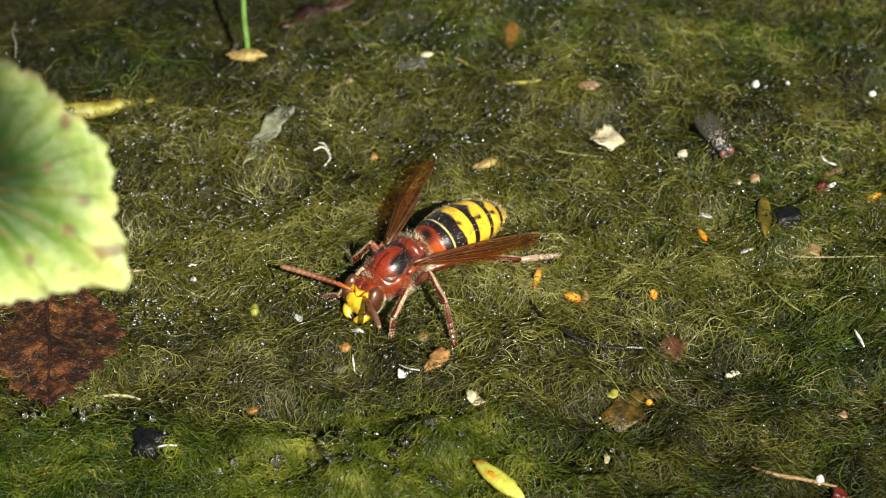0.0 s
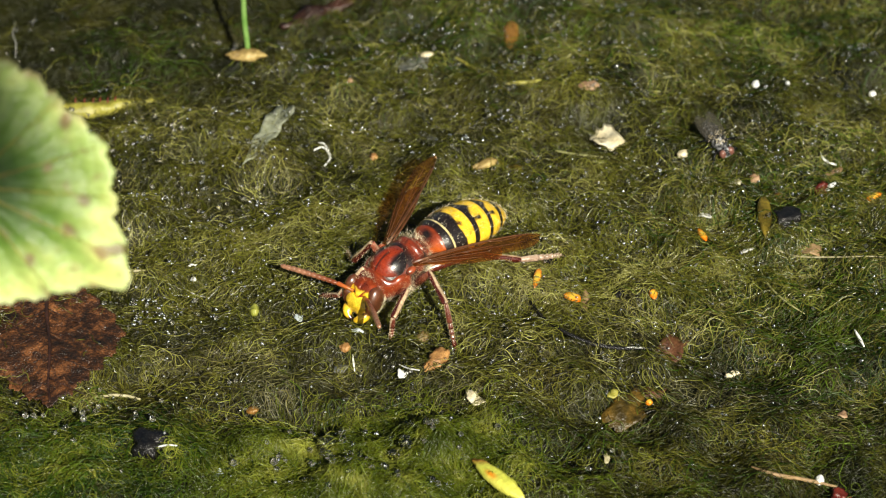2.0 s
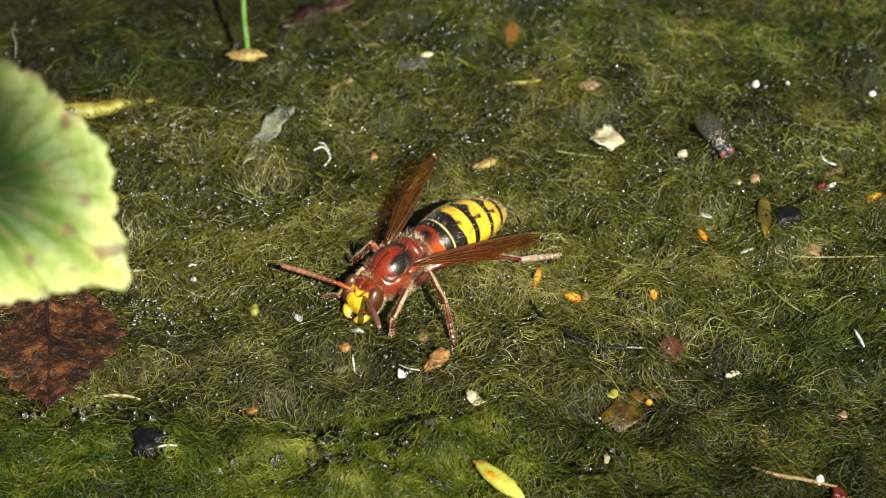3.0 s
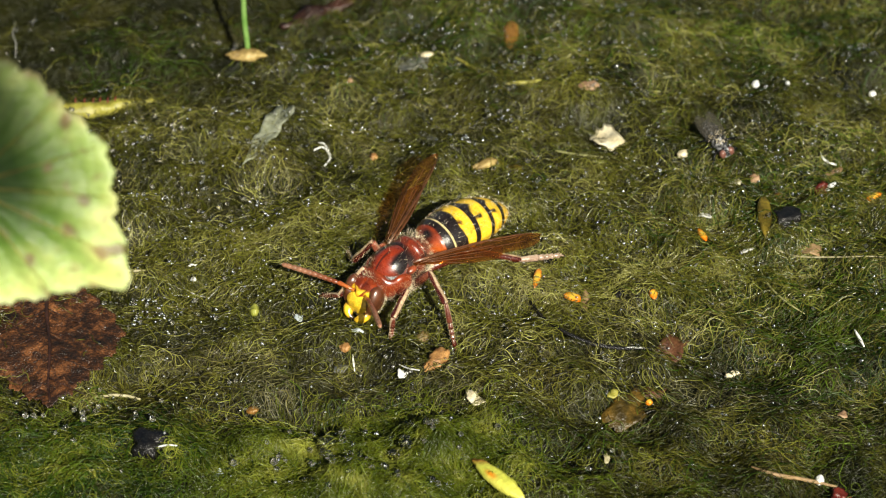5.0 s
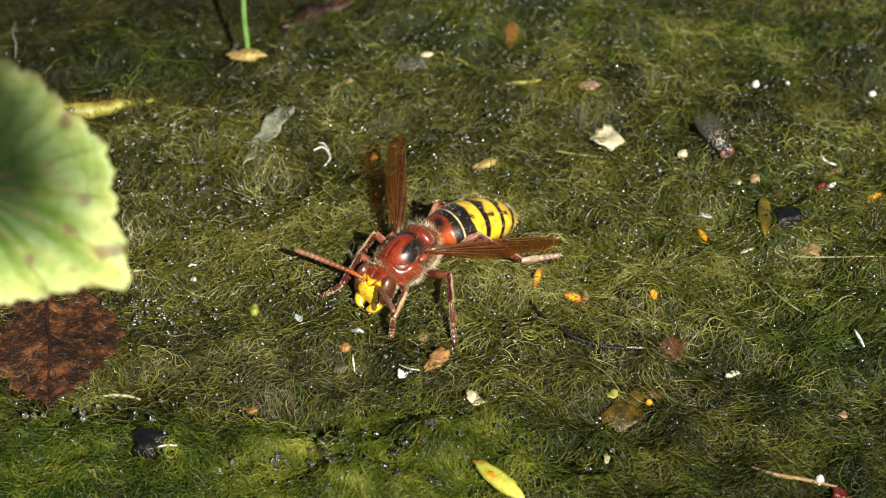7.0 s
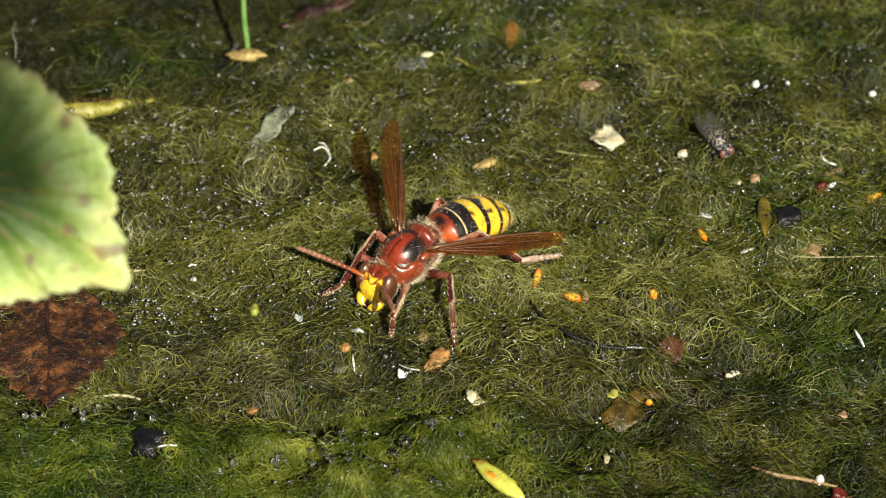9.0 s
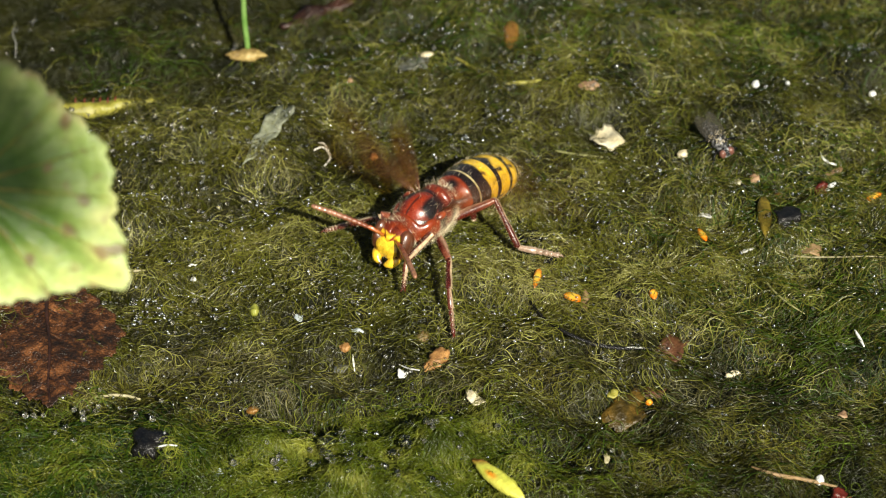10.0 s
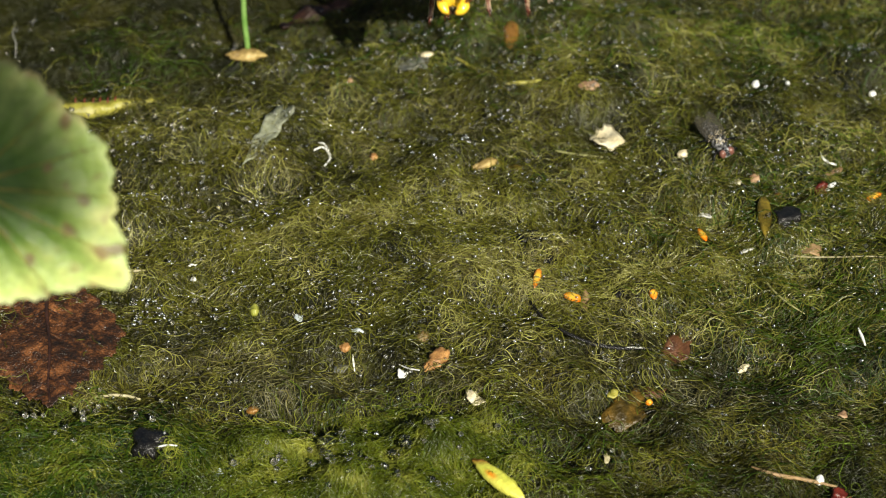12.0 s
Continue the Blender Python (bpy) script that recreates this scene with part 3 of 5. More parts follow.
def build_thorax(hornet):
    rows = [(5.5, 0, -0.5, 0.9, 1.0), (5.0, 0, -0.3, 1.9, 1.9), (3.6, 0, 0, 2.8, 2.6), (1.7, 0, 0.1, 3.25, 2.95), (-0.6, 0, 0.1, 3.25, 2.9),
            (-2.2, 0, -0.1, 2.85, 2.6), (-3.4, 0, -0.4, 2.2, 2.0), (-4.1, 0, -0.6, 1.2, 1.2), (-4.4, 0, -0.65, 0.4, 0.4)]
    th = part("thorax", loft(rows, 48, 5), M_CHITIN, hornet, "dark rust-brown hairy thorax")
    paint(th, lambda x, y, z: blend((0.17, 0.026, 0.009), (0.022, 0.009, 0.006), 0.5 + 0.9 * math.sin(2.1 * x + 0.8 * z) + 0.6 * noise.noise(Vector((x, y, z)) * 0.7)))
    # the collar: a saddle whose lobes run back on both sides to the wing roots
    p = loft([(5.35, 0, -0.4, 1.5, 1.5), (4.9, 0, -0.25, 2.25, 2.15), (4.2, 0, -0.05, 2.8, 2.65), (3.2, 0, 0.08, 3.2, 2.85), (2.2, 0, 0.1, 3.42, 2.8), (1.3, 0, 0.05, 3.45, 2.6), (0.7, 0, 0.05, 3.25, 2.5)], 56, 6)
    for v in p.verts:
        x, y, z = v.co / MM
        swell = math.exp(-((abs(y) - 2.5) / 0.9) ** 2 - ((z - 1.5) / 1.0) ** 2 - ((x - 2.3) / 1.2) ** 2)
        v.co *= 1 + 0.07 * swell
        if x < 4.3 and z > 0:
            v.co.z -= min(1.0, (4.3 - x) * 0.9) * 1.1 * math.exp(-(y / 2.5) ** 6) * MM
    p = part("pronotum", p, M_CHITIN, hornet, "rust-red shoulder collar")
    paint(p, lambda x, y, z: blend(RUST, (0.05, 0.01, 0.006), max(2.0 * (-0.3 - z), 3.5 * (1.15 - x), 0.15 + 0.7 * noise.noise(Vector((x, y, z)) * 0.8))))
    s = ellipsoid(1.5, 0, 0.8, 3.15, 2.85, 2.9, 72, 56)
    for v in s.verts:
        x, y, z = v.co / MM
        if z > 1.5:
            v.co.z -= (0.13 * math.exp(-((abs(y) - 1.25) / 0.12) ** 2) * (1 if x < 2.4 else 0) + 0.09 * math.exp(-(y / 0.1) ** 2) * (1 if x > 1.2 else 0)) * MM
    s = part("scutum", s, M_CHITIN, hornet, "rust plate on the back with black sides")

    def scut(x, y, z):
        d = abs(y)
        rim = math.hypot((x - 1.5) / 3.15, y / 2.85)
        flank = min(2.4 * (d - 0.55 - 0.2 * max(0.0, x)) + 0.5 * noise.noise(Vector((x * 0.9, y * 0.9, 2.0))), 1.6 * (2.9 - x))
        k = max(9 * (rim - 0.87), flank, 2.2 * (0.06 - d) * (8 if x > 1.2 else 0))
        return blend((0.27, 0.03, 0.008), DARK, k)

    paint(s, scut)
    c = part("scutellum", ellipsoid(-1.95, 0, 0.75, 1.25, 2.55, 2.45, 44, 28), M_CHITIN, hornet, "rust-red rounded back plate")
    paint(c, lambda x, y, z: blend((0.22, 0.03, 0.009), (0.04, 0.01, 0.006), max(6 * (0.08 - abs(y)), 2.2 * (-2.65 - x), 3 * (x + 1.1), 2.2 * (abs(y) - 2.0))))
    d = part("metanotum", ellipsoid(-2.95, 0, 0.1, 0.85, 2.15, 2.25, 36, 18), M_CHITIN, hornet, "rust-brown narrow back plate")
    paint(d, lambda x, y, z: blend((0.2, 0.035, 0.01), (0.03, 0.01, 0.006), 2 * (-3.1 - x) + 0.5 * (abs(y) - 0.8)))
    for sgn in (1, -1):
        t = part("tegula", ellipsoid(0.55, sgn * 3.05, 1.55, 0.85, 0.5, 0.5, 22, 14), M_CHITIN, hornet, "glossy rust wing cap")
        paint(t, lambda x, y, z: blend((0.3, 0.06, 0.02), (0.06, 0.012, 0.006), 1.2 * (x - 0.6)))

    def fuzz(rng):
        x, a = rng.uniform(-4.2, 5.2), rng.uniform(0, 6.28)
        if -3.6 < x < 4.6 and math.cos(a) > 0.25 and rng.random() < 0.9:
            a = rng.choice((-1, 1)) * rng.uniform(1.15, 2.4)
        r = 3.2 * math.sqrt(max(0.05, 1 - ((x - 0.6) / 5.1) ** 2)) + 0.05
        top = 1.0 + (0.12 if math.cos(a) > 0.3 else 0.0)
        return Vector((x, 1.02 * r * math.sin(a), top * r * math.cos(a))), Vector((x * 0.1 - 0.2, math.sin(a), math.cos(a)))

    hair_coat("thorax_hair", 4200, fuzz, 0.85, 0.0095, hornet, 4)

    def down(rng):
        x, y = rng.uniform(-3.9, -2.4), rng.gauss(0, 1.5)
        return Vector((x, y, 0.3 + 2.2 * math.sqrt(max(0.0, 1 - (y / 3.2) ** 2)))), Vector((-0.7, 0.25 * y, 0.9))

    hair_coat("waist_hair", 170, down, 0.6, 0.0095, hornet, 14)


BANDS = [0.3, 2.45, 5.2, 7.65, 9.8, 11.6, 13.2]
GIRTH = [(0.0, 0.6), (0.3, 1.3), (0.7, 2.35), (1.2, 2.95), (2.1, 3.3), (3.8, 3.55), (5.5, 3.62), (7.3, 3.5), (9.0, 3.1), (10.6, 2.4), (12.0, 1.4), (13.2, 0.2)]


def girth(s):
    return float(np.interp(s, [g[0] for g in GIRTH], [g[1] for g in GIRTH]))


def build_abdomen(hornet):
    ab = part("abdomen", loft([(-s, 0, 0, 0.9 * r, 0.8 * r) for s, r in GIRTH], 24, 2), M_CHITIN, hornet, "black and yellow banded abdomen")
    paint(ab, lambda x, y, z: DARK)
    for i in range(6):
        s0, s1 = BANDS[i], BANDS[i + 1] + (0.12 if i < 5 else 0)
        bm = bmesh.new()
        rings = []
        m, n = 22, 72
        for k in range(m + 1):
            u = k / m
            s = s0 + (s1 - s0) * u
            lip = 1.0 + 0.035 * u - (0.03 if k == m else 0)
            r = girth(s) * lip + 0.02
            rings.append([bm.verts.new((-s * MM, r * math.sin(2 * math.pi * j / n) * MM, 0.85 * r * math.cos(2 * math.pi * j / n) * MM)) for j in range(n)])
        skin(bm, rings)
        bmesh.ops.recalc_face_normals(bm, faces=bm.faces)
        ob = part("abdomen_segment", bm, M_CHITIN, ab, ["rust and black first segment with a pale rim", "black segment with a wavy yellow rim", "yellow segment with black spots",
                  "yellow segment with black spots", "yellow segment with a thin black edge", "yellow pointed tail segment"][i])

        def tint(x, y, z, i=i, s0=s0, s1=BANDS[i + 1]):
            u = (-x - s0) / (s1 - s0)
            a = abs(math.atan2(y, z / 0.9))
            if a > 1.75 and i > 0:
                edge = (0.5, 0.52, 0.5, 0.48, 0.4, -1)[i] + 0.16 * math.exp(-((a - 3.14) / 0.35) ** 2) + 0.05 * math.sin(a * 8)
                return blend(DARK, YELLOW, (u - edge) * 14)
            wave = 0.03 * noise.noise(Vector((a * 5 + i, 0, 0)))
            if i == 0:
                c = blend((0.26, 0.04, 0.01), DARK, (u - 0.5 - 0.06 * math.cos(2 * a)) * 12)
                if u < 0.5:
                    c = blend(c, (0.5, 0.1, 0.016), 1.2 - 2.4 * abs(a - 1.1))
                    c = blend(c, DARK, 1.5 - 5.0 * math.hypot(a * 0.5, u - 0.26))
                return blend(c, PALE, (u - 0.92) * 40)
            if i == 1:
                edge = 0.53 + 0.05 * math.cos(a * 4.5) + wave
                c = blend(DARK, YELLOW, (u - edge) * 26)
                dot = math.hypot((a - 0.55) * 1.4, (u - 0.6) * 1.5)
                return blend(c, (0.09, 0.02, 0.008), (0.16 - dot) * 24)
            if i in (2, 3):
                edge = 0.3 + 0.26 * max(0.0, 1 - a / 0.34) + wave
                c = blend(DARK, YELLOW, (u - edge) * 26)
                dot = math.hypot((a - 0.66) * 1.3, (u - 0.58) * 1.2)
                c = blend(c, DARK, (0.16 - dot) * 26)
                return blend(c, DARK, (0.09 - abs(a - 0.66)) * 30 if u < 0.58 else 0)
            if i == 4:
                return blend(DARK, YELLOW, (u - 0.38 - 0.12 * math.exp(-((a - 0.6) / 0.14) ** 2) - 0.2 * math.exp(-(a / 0.15) ** 2)) * 20)
            return blend(YELLOW, AMBER, 0.5 * u)

        paint(ob, tint)

    def fuzz(rng):
        s, a = (rng.uniform(0.6, 1.8) if rng.random() < 0.04 else rng.uniform(2.2, 12.8)), rng.uniform(0, 6.28)
        r = girth(s) * 1.02
        return Vector((-s, r * math.sin(a), 0.9 * r * math.cos(a))), Vector((-1.3, math.sin(a), math.cos(a)))

    hair_coat("abdomen_hair", 900, fuzz, 0.45, 0.0095, ab, 6)
    # the whole abdomen arches down towards its tip
    for ob in (ab, *ab.children):
        for v in ob.data.vertices:
            s = -v.co.x / MM * 1.24
            f = 0.035 * max(s, 0.0)
            x, z = -math.sin(f) / 0.035 if s > 0 else -s, -(1 - math.cos(f)) / 0.035
            h = v.co.z / MM
            v.co.x, v.co.z = (x - h * math.sin(f)) * MM, (z + h * math.cos(f)) * MM
    return ab


def build_wing(hornet, side, fore):
    """A membrane along local +x, trailing edge towards local -y (mirrored for the other side)."""
    length, chord = (20.0, 2.5) if fore else (13.0, 2.4)
    bm = bmesh.new()
    n = 40
    lead, trail = [], []
    for k in range(n + 1):
        u = k / n
        w = chord * (0.3 + 0.7 * math.sin(0.5 * math.pi * min(1, u / 0.62)) ** 1.2)
        if u > 0.8:
            w *= math.sqrt(max(0.0, 1 - ((u - 0.8) / 0.2) ** 2))
        lead.append((u * length, 0.22 * w + 0.3 * math.sin(3 * u)))
        trail.append((u * length * 0.985, -0.78 * w))
    rows = []
    for (x0, y0), (x1, y1) in zip(lead, trail):
        row = []
        for j in range(9):
            v = j / 8
            x, y = x0 + (x1 - x0) * v, y0 + (y1 - y0) * v
            z = 0.16 * math.cos(v * 9.0) * (1 - u * 0.3) * min(1, x / 3) - 0.0035 * x * x * 0.5
            row.append(Vector((x, side * y, z)))
        rows.append(row)
    for layer in (0.02, -0.02):
        vs = [[bm.verts.new((p + Vector((0, 0, layer))) * MM) for p in r] for r in rows]
        for r0, r1 in zip(vs, vs[1:]):
            for j in range(8):
                bm.faces.new((r0[j], r0[j + 1], r1[j + 1], r1[j]))
    bmesh.ops.recalc_face_normals(bm, faces=bm.faces)
    wing = part("fore_wing" if fore else "hind_wing", bm, M_WING, hornet, "translucent amber-brown wing")
    vb = bmesh.new()

    def at(u, v):
        k, j = u * n, v * 8
        a, b = int(min(k, n - 1)), int(min(j, 7))
        k, j = k - a, j - b
        return (rows[a][b] * (1 - k) * (1 - j) + rows[a + 1][b] * k * (1 - j) + rows[a][b + 1] * (1 - k) * j + rows[a + 1][b + 1] * k * j) + Vector((0, 0, 0.03))

    # lead edge, second rib, the long cells and the cross ribs that close them
    for ends, r in (((0, 0, 0.5, 0, 0.93, 0), 0.15), ((0, 0.12, 0.45, 0.14, 0.6, 0.02), 0.1), ((0.1, 0.3, 0.4, 0.36, 0.62, 0.3), 0.07), ((0.6, 0.04, 0.72, 0.26, 0.88, 0.02), 0.06),
                    ((0.05, 0.5, 0.3, 0.66, 0.56, 0.72), 0.06), ((0.38, 0.35, 0.6, 0.52, 0.86, 0.5), 0.05), ((0.1, 0.75, 0.3, 0.88, 0.5, 0.97), 0.05),
                    ((0.45, 0.16, 0.47, 0.3, 0.46, 0.4), 0.05), ((0.56, 0.72, 0.6, 0.6, 0.6, 0.5), 0.05), ((0.3, 0.36, 0.31, 0.5, 0.32, 0.66), 0.05)):
        pts = []
        for i in range(9):
            q = i / 8
            w0, w1, w2 = (1 - q) ** 2, 2 * q * (1 - q), q * q
            pts.append(at(w0 * ends[0] + w1 * ends[2] + w2 * ends[4], w0 * ends[1] + w1 * ends[3] + w2 * ends[5]))
        tube(pts, [r * (1 - 0.06 * i) for i in range(9)], 6, vb)
    vb = part("wing_vein", vb, M_CHITIN, wing, "dark brown wing veins")
    paint(vb, lambda x, y, z: (0.13, 0.05, 0.02))
    return wing


LEGS = {  # hip in mm, femur, tibia, foot lengths
    "fore": ((3.5, 1.7, -2.2), 4.2, 4.9, 3.6),
    "mid": ((0.6, 2.0, -2.4), 5.8, 5.2, 5.8),
    "hind": ((-2.4, 1.3, -2.4), 6.8, 7.2, 5.6),
}


def build_leg(hornet, which):
    hip, a, b, c = LEGS[which]
    red, straw = (0.1, 0.014, 0.008), (0.5, 0.36, 0.23)
    f = part("femur", tube([(-0.5, 0, 0), (0.2, 0, 0), (a * 0.35, 0, 0.05), (a * 0.8, 0, 0), (a, 0, 0)], [0.45, 0.55, 0.68, 0.54, 0.4], 14, None, 4), M_LEG, hornet, "dark red thigh")
    # pale top of the thigh is a highlight put into the colour
    paint(f, lambda x, y, z: blend(blend(red, (0.3, 0.09, 0.05), (x - a * 0.6) / a * 3), (0.5, 0.3, 0.2), 6 * (z - 0.34)))
    t = part("tibia", tube([(-0.1, 0, 0), (0.3, 0, 0.05), (b * 0.5, 0, 0.02), (b * 0.9, 0, 0), (b, 0, 0)], [0.32, 0.4, 0.42, 0.48, 0.34], 28, None, 5), M_LEG, hornet, "straw and rust shin with spurs")
    # pale streaks, here and on the foot, mix straw colour with painted highlight
    paint(t, lambda x, y, z: blend((0.6, 0.44, 0.28), (0.085, 0.013, 0.008), max(14 * (abs(y - 0.05) - 0.19), -9 * (z + 0.14)) - (0.9 if which == "hind" else 0.0) + 0.45 * math.sin(x * 1.7 + 0.5) + 0.8 * (x / b - 0.75)))
    bm = bmesh.new()
    spans = [0, 0.44, 0.6, 0.73, 0.84, 1.0]
    for k in range(5):
        x0, x1 = spans[k] * c, spans[k + 1] * c
        r = (0.44 if which == "hind" else 0.38) - 0.02 * k
        tube([(x0, 0, 0), (x0 + 0.12, 0, 0), (x1 - 0.14, 0, 0), (x1, 0, 0)], [r * 0.6, r * 0.85, r * 1.1, r * 0.7], 20, bm, 2)
    for s in (1, -1):
        tube([(c - 0.1, 0, 0), (c + 0.35, s * 0.3, 0.05), (c + 0.6, s * 0.36, -0.2)], [0.12, 0.09, 0.02], 6, bm, 2)
    g = part("tarsus", bm, M_LEG, hornet, "slim segmented foot with claws")
    paint(g, lambda x, y, z: blend((0.6, 0.46, 0.34) if which == "hind" else straw, red, max((0.45 if which == "hind" else 0.95) * min(1, 14 * (abs(y) - 0.2)), (x - 0.6 * c) / c * (0.4 if which == "hind" else 3))))

    def fuzz(rng):
        an, x = rng.uniform(0, 6.28), rng.uniform(0.3, b)
        return Vector((x, 0.38 * math.sin(an), 0.38 * math.cos(an))), Vector((0.8, math.sin(an), math.cos(an)))

    def foot_fuzz(rng):
        an, x = rng.uniform(0, 6.28), rng.uniform(0.2, c)
        return Vector((x, 0.26 * math.sin(an), 0.26 * math.cos(an))), Vector((1.2, math.sin(an), math.cos(an)))

    hair_coat("foot_hair", 150, foot_fuzz, 0.34, 0.011, g, 10)
    hair_coat("leg_hair", 170, fuzz, 0.36, 0.011, t, 9)
    return f, t, g


hornet = tagged(new("hornet"), "rust-red and yellow-banded hornet with amber wings standing on wet algae", "hornet")
head, feelers = build_head(hornet)
build_thorax(hornet)
abdomen = build_abdomen(hornet)
wings = {(s, f): build_wing(hornet, s, f) for s in (1, -1) for f in (True, False)}
legs = {(w, s): build_leg(hornet, w) for w in LEGS for s in (1, -1)}


# ---- scraps, seeds and leaves lying on the algae ----
M_HUSK = surface("dry_husk", [(0.16, 0.1, 0.03), (0.42, 0.31, 0.11)], 2, 0.5, 0.5)
M_YGREEN = surface("yellow_green_stem", [(0.12, 0.1, 0.015), (0.32, 0.3, 0.05), (0.4, 0.36, 0.08)], 2.5, 0.35, 0.5, sheer=0.2)
M_GREY = surface("grey_translucent_scrap", [(0.24, 0.26, 0.17), (0.46, 0.48, 0.36)], 2, 0.3, 0.4, sheer=0.35)
M_GREYDARK = surface("dark_grey_scrap", [(0.05, 0.055, 0.05), (0.13, 0.13, 0.11)], 1.5, 0.4, 0.5)
M_WHITE = surface("white_scrap", [(0.7, 0.7, 0.68), (0.85, 0.85, 0.82)], 1, 0.35, 0.3)
M_GREYWHITE = surface("grey_white_fibre", [(0.3, 0.3, 0.28), (0.5, 0.5, 0.46)], 1, 0.4, 0.3)
M_BLUEWHITE = surface("bluish_chip", [(0.3, 0.36, 0.38), (0.55, 0.6, 0.62)], 0.6, 0.25, 0.3)
M_BARK = surface("wet_bark", [(0.012, 0.006, 0.004), (0.05, 0.02, 0.013)], 2, 0.35, 0.8)
M_AMBER = surface("amber_seed_coat", [(0.13, 0.06, 0.012), (0.26, 0.13, 0.03)], 2, 0.3, 0.3, coat=0.3)
M_CREAM = surface("cream_flake", [(0.5, 0.42, 0.25), (0.72, 0.66, 0.48)], 1.8, 0.5, 0.6)
M_PINK = surface("pinkish_seed_coat", [(0.22, 0.12, 0.065), (0.38, 0.25, 0.15)], 1.2, 0.45, 0.4)
M_OLIVE = surface("olive_scrap", [(0.06, 0.045, 0.006), (0.22, 0.16, 0.02)], 1.5, 0.35, 0.5, sheer=0.15)
M_SUNKEN = surface("sunken_leaf", [(0.02, 0.014, 0.003), (0.07, 0.045, 0.008), (0.16, 0.09, 0.015)], 2.2, 0.3, 0.6, sheer=0.1)
M_BLACK = surface("black_humus", [(0.003, 0.003, 0.004), (0.012, 0.011, 0.01)], 1.2, 0.22, 1.0)
M_RED = surface("red_husk", [(0.06, 0.008, 0.006), (0.16, 0.025, 0.015)], 1.5, 0.35, 0.5)
M_ORANGE = surface("orange_seed_coat", [(0.8, 0.8, 0.8), (1.0, 1.0, 1.0)], 1.0, 0.2, 0.1, coat=0.8, sheer=0.25, attribute="tint")
M_TAN = surface("tan_wood", [(0.18, 0.11, 0.05), (0.36, 0.24, 0.12)], 1.5, 0.5, 0.6)
M_TANORANGE = surface("tan_bud_scale", [(0.2, 0.09, 0.03), (0.46, 0.24, 0.08)], 1.0, 0.45, 0.8)
M_TANDULL = surface("dull_tan", [(0.1, 0.07, 0.025), (0.18, 0.12, 0.04)], 1.0, 0.5, 0.6)
M_RUSTSCRAP = surface("rust_leaf_scrap", [(0.035, 0.014, 0.007), (0.12, 0.05, 0.022)], 1.4, 0.4, 0.7)
M_STRAW = surface("straw", [(0.26, 0.23, 0.12), (0.48, 0.43, 0.27)], 1.5, 0.4, 0.4)
M_GSTRAW = surface("green_straw", [(0.16, 0.16, 0.05), (0.34, 0.33, 0.15)], 2, 0.4, 0.4)
M_LIME = surface("lime_seed_coat", [(0.5, 0.55, 0.08), (0.68, 0.68, 0.14)], 3, 0.4, 0.3, attribute="tint")
M_LIMEDULL = surface("duckweed", [(0.2, 0.22, 0.03), (0.34, 0.34, 0.07)], 1, 0.35, 0.4)
M_BLADE = surface("grass_shoot", [(0.16, 0.33, 0.07), (0.3, 0.48, 0.15)], 4, 0.35, 0.2, sheer=0.3)
M_FLYBODY = surface("fly_body", [(0.008, 0.008, 0.009), (0.03, 0.03, 0.03), (0.4, 0.4, 0.42)], 0.45, 0.18, 0.9)
M_FLYEYE = surface("fly_eye", [(0.11, 0.04, 0.03), (0.22, 0.1, 0.075)], 0.5, 0.3, 0.2)
M_FLYWING = glassy("fly_wing", (0.1, 0.09, 0.07), 0.25, 1.4, alpha=0.28, trans=0.3)


def lay(ob, x, y, angle, up, reach=0.0):
    """Set a thing on the algae: on the higher spots under it, where it is broad."""
    under = [gz(x + reach * math.cos(k), y + reach * math.sin(k)) for k in range(6)]
    ob.matrix_basis = pose(x * MM, y * MM, (0.4 * gz(x, y) + 0.6 * max(under) + up) * MM, 0, 0, angle)
    return ob


def seed(name, x, y, angle, length, width, material, label, category):
    """A plump pointed body with a groove along it."""
    rng = random.Random(x * 7 + y)
    a, b = 0.5 * length, 0.5 * width
    rows = []
    for k in range(11):
        u = -1 + 0.2 * k
        r = b * max(0.06, (1 - abs(u) ** 2.2)) ** 0.6 * (1 + 0.1 * u)
        rows.append((a * u, rng.uniform(-0.05, 0.05) * b, 0.05 * b * math.sin(3 * u), r * rng.uniform(0.94, 1.06), r * 0.78))
    bm = loft(rows, 20, 2)
    for v in bm.verts:
        q = noise.noise(v.co / MM * (1.6 / max(b, 0.4)) + Vector((x, y, 0)))
        v.co *= 1 + (0.3 if material in (M_TANORANGE, M_CREAM, M_TANDULL, M_PINK, M_HUSK) else 0.08) * q
        g = math.exp(-(v.co.y / MM / (0.22 * b)) ** 2) if v.co.z > 0 else 0
        v.co.z -= 0.16 * b * g * MM
    ob = part(name, bm, material)
    lay(ob, x, y, angle, (0.2 if material in (M_TANDULL, M_AMBER) else 0.75 if material in (M_ORANGE, M_LIME) else 0.6) + 0.25 * b, 0.3 * length)
    # yellow core: the sun's glow through the seed, put into its colour
    if material == M_ORANGE:
        paint(ob, lambda px, py, pz: blend((1.0, 0.66, 0.07), (0.95, 0.22, 0.008), 1.5 * math.hypot(px / a, 0.7 * py / b) - 0.35))
    if material == M_LIME:
        paint(ob, lambda px, py, pz: blend(blend((0.95, 0.9, 0.8), (1.0, 0.32, 0.1), 1.5 - 5 * math.hypot(px / a + 0.15, 0.7 * (py / b + 0.5))), (0.4, 0.17, 0.14), (-px / a - 0.5 + 0.3 * py / b) * 3))
    return tagged(ob, label, category, "seeds and crumbs on the algae")


